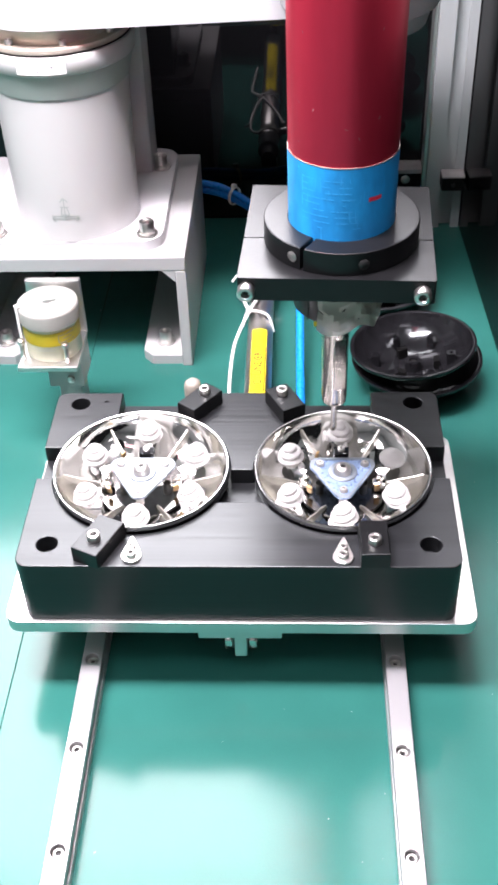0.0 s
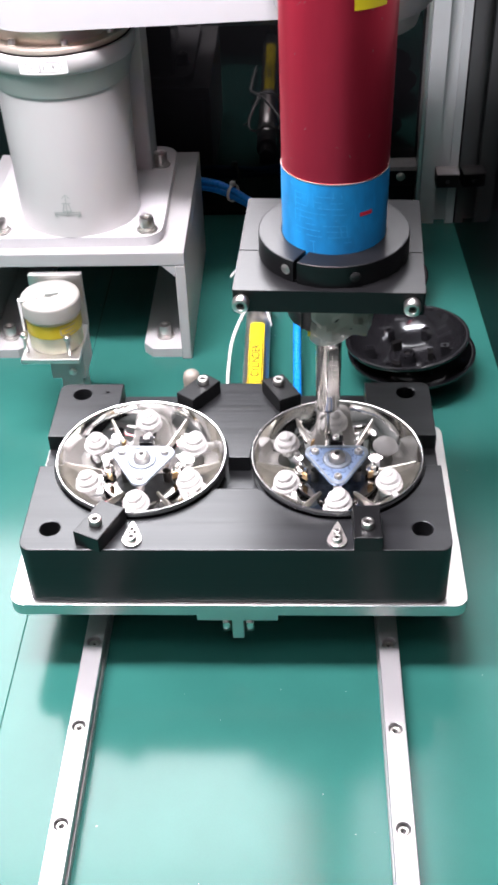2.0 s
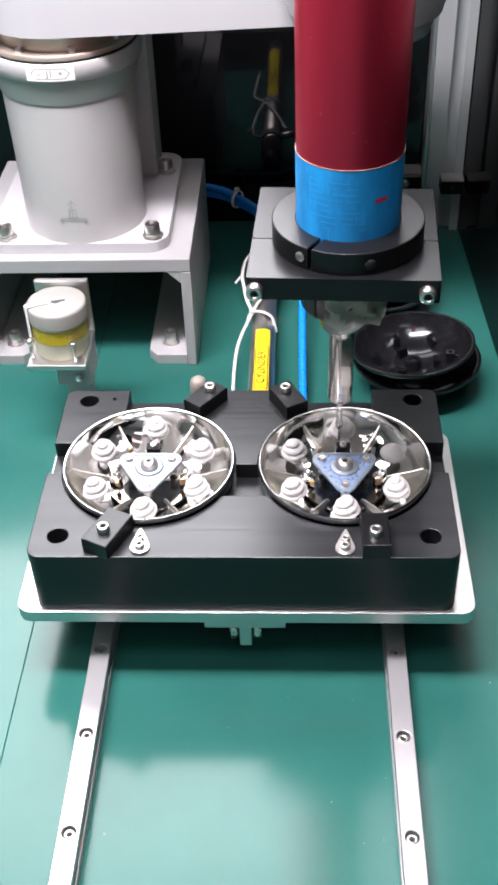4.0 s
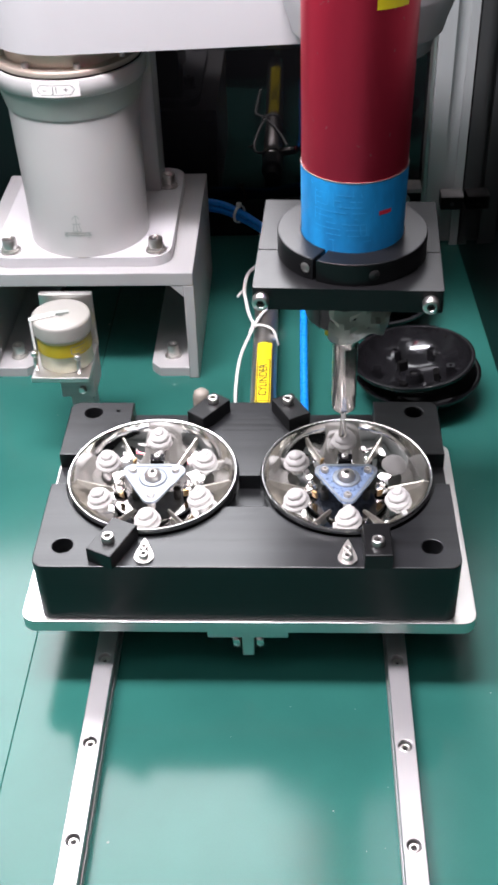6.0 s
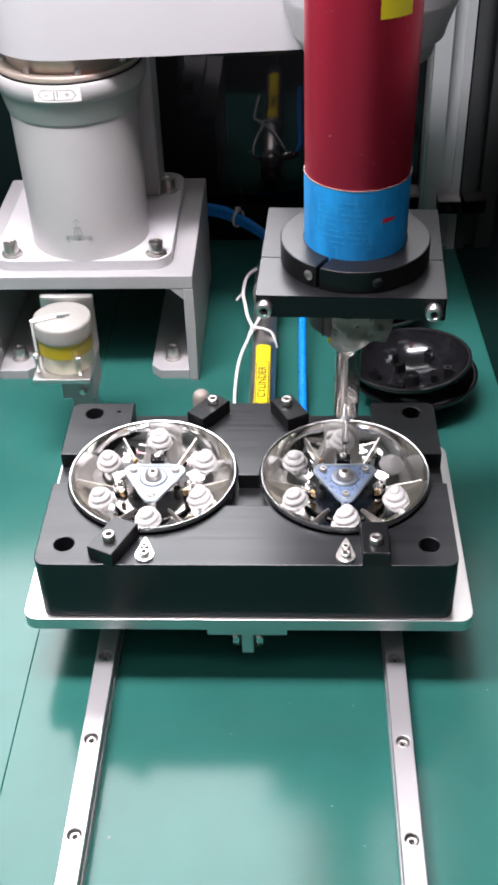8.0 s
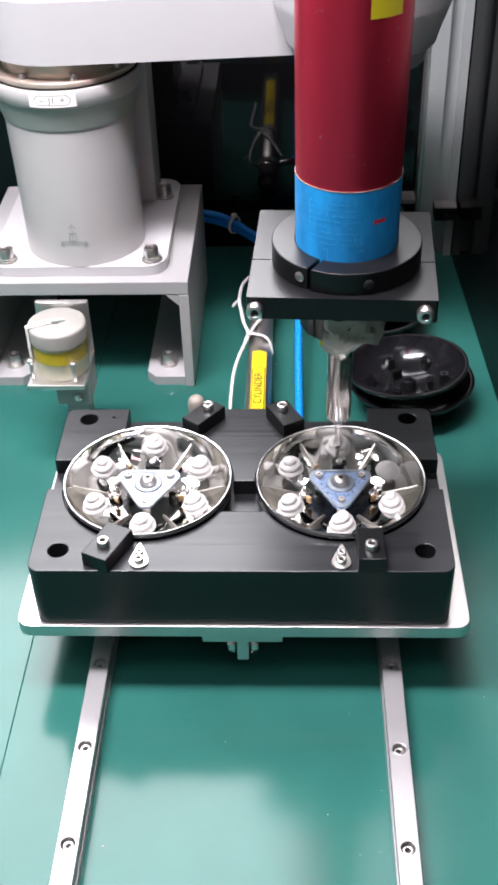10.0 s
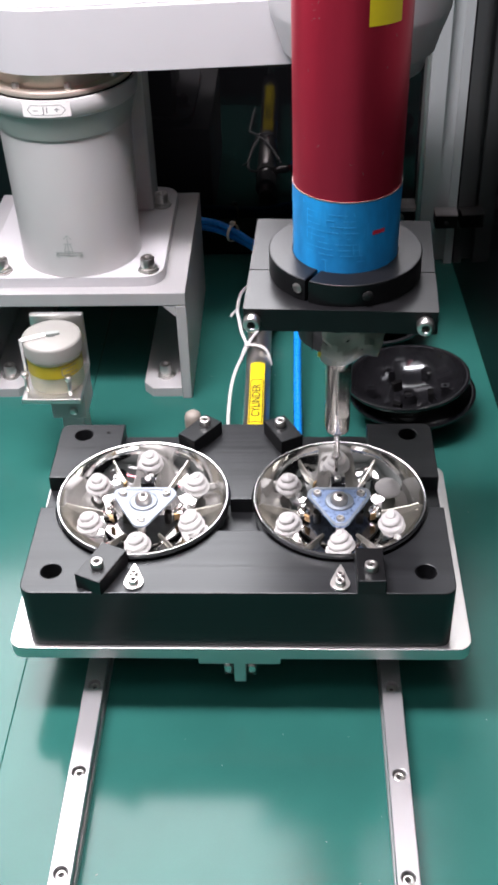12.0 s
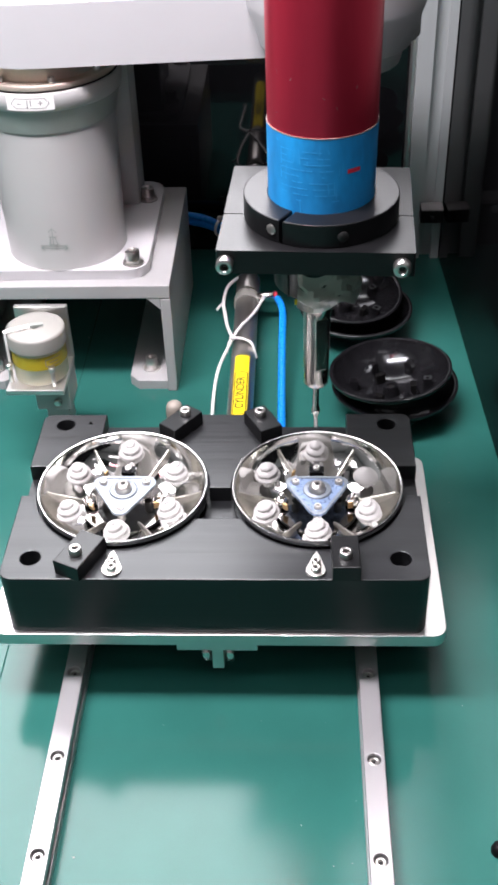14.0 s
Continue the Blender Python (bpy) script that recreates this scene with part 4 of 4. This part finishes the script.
        part("hose", tube([(-0.20, 0.604, 0.034 + dz), (-0.09, 0.605, 0.036 + dz), (-0.050, 0.601, 0.0350 + dz), (-0.026, 0.592, 0.0300 + dz * 0.9), (0.000, 0.574, 0.0225 + dz * 0.6), (0.026, 0.548, 0.0120 + dz), (0.06, 0.52, 0.0035 + dz), (0.11, 0.50, 0.0034 + dz)], 0.0033, 14), BLUE_HOSE, run)
    tie = thing("cable_tie", pose(-0.027, 0.5935, 0.0335, 0, 0, 56), "white nylon cable tie round two hoses", "cable tie")
    part("strap", lathe([(0.0078, -0.0013), (0.0086, -0.0013), (0.0086, 0.0013), (0.0078, 0.0013)], 24, m=pose(0, 0, 0, 90)), TIE, tie)
    part("head", box(-0.002, 0.002, -0.0022, 0.0022, 0.0080, 0.0118, 0.0004), TIE, tie)


def build_small():
    pin = thing("locating_pin", pose(-0.0345, 0.2128, 0.054), "worn steel locating pin behind the fixture", "pin")
    part("shank", lathe([(0, 0.0002), (0.0056, 0.0002), (0.0056, 0.0430), (0.0050, 0.0465), (0.0034, 0.0482), (0, 0.0490)], 28), PIN, pin)
    rng = random.Random(11)
    bm = bmesh.new()
    for i in range(60):
        x, y, s = rng.uniform(-0.17, 0.17), rng.uniform(-0.10, 0.58), rng.uniform(0.00015, 0.00045) * (1.8 if i < 6 else 1)
        if abs(x) < 0.135 and 0.05 < y < 0.22:
            continue
        a = rng.uniform(0, 6.28)
        ring = [bm.verts.new((x + s * math.cos(a + k * 1.57) * rng.uniform(0.6, 1.3), y + s * math.sin(a + k * 1.57) * rng.uniform(0.6, 1.3), 0.00003)) for k in range(4)]
        tip = bm.verts.new((x, y, s * 0.5))
        for k in range(4):
            bm.faces.new((ring[k], ring[(k + 1) % 4], tip))
    tagged(part("dust", bm, NYLON), "pale dust and plastic crumbs on the mat", "dust", kind="stuff")
    knob = thing("rubber_stop", pose(0.1515, -0.0455, 0), "small black rubber stop on the mat", "stop")
    part("dome", lathe([(0, 0), (0.0042, 0), (0.0044, 0.002), (0.0036, 0.0048), (0.0018, 0.0060), (0, 0.0062)], 24), RUBBER, knob)


build_setting()
build_upright()
for rail_x in (-0.0875, 0.0885):
    build_rail(rail_x)
build_fixture()
build_lamp(-CX, PLATE_BRIGHT, 20, 0.4)
build_lamp(CX, BLUE_PROTECT, 75, 1.9, True)
build_clamp(-0.0760, 0.0670, 65, 0.0105, 0.0175, 0.0080)
build_clamp(0.0730, 0.0650, 91, 0.0090, 0.0165, 0.0076)
build_clamp(-0.0250, 0.1940, 232, 0.0085, 0.0175)
build_clamp(0.0230, 0.1930, -62, 0.0085, 0.0160, 0.0075)
build_pointer(-0.0565, 0.0635, 4)
build_pointer(0.0565, 0.0630, -3)
forearm = build_robot()
head = build_tool()
build_cup()
build_dish(0.1240, 0.3440, 0.0262, 0, -1, 0.0484, 10, False)
build_dish(0.1192, 0.3385, 0.0430, -5, -3, 0.0462, 25)
build_dish(0.0985, 0.4600, 0.0262, 2, 0, 0.0480, 50, False)
build_dish(0.0920, 0.4640, 0.0415, 9, 5, 0.0455, 5)
build_cylinder()
build_small()


def motions():
    """The head searches over the screw, presses, and lifts off at the end; the forearm follows it."""
    walk(head, [(t, pose(x, y, z)) for t, x, y, z in HEAD])
    walk(forearm, [(t, forearm_at(x)) for t, x in FOREARM])


HEAD = [
    (0, 0.0555, 0.1785, 0.0826),
    (0.5, 0.0551, 0.1734, 0.0858),
    (1, 0.0552, 0.1700, 0.0855),
    (1.5, 0.0549, 0.1701, 0.0800),
    (2, 0.0549, 0.1705, 0.0754),
    (2.5, 0.0553, 0.1723, 0.0794),
    (3, 0.0549, 0.1698, 0.0860),
    (5.5, 0.0625, 0.1789, 0.0852),
    (6, 0.0586, 0.1761, 0.0855),
    (6.5, 0.0557, 0.1733, 0.0865),
    (7, 0.0553, 0.1711, 0.0855),
    (7.5, 0.0580, 0.1700, 0.0850),
    (8, 0.0610, 0.1684, 0.0862),
    (10.5, 0.0586, 0.1690, 0.0876),
    (11, 0.0617, 0.1702, 0.0877),
    (11.5, 0.0606, 0.1722, 0.0885),
    (12, 0.0590, 0.1723, 0.0887),
    (12.5, 0.0596, 0.1706, 0.0891),
    (13, 0.0586, 0.1720, 0.0893),
    (13.5, 0.0590, 0.1697, 0.0919),
    (13.7, 0.0590, 0.1700, 0.0925),
    (13.8, 0.0590, 0.1703, 0.0955),
    (13.9, 0.0591, 0.1705, 0.1050),
    (14, 0.0592, 0.1707, 0.1167),
]
FOREARM = [
    (0, 0.0763),
    (0.5, 0.0763),
    (1, 0.0758),
    (1.5, 0.0754),
    (2, 0.0752),
    (2.5, 0.0758),
    (3, 0.0768),
    (5.5, 0.0818),
    (6, 0.0796),
    (6.5, 0.0763),
    (7, 0.0760),
    (7.5, 0.0785),
    (8, 0.0825),
    (10.5, 0.0796),
    (11, 0.0826),
    (11.5, 0.0815),
    (12, 0.0790),
    (12.5, 0.0789),
    (13, 0.0772),
    (13.5, 0.0769),
    (14, 0.0762),
]

motions()
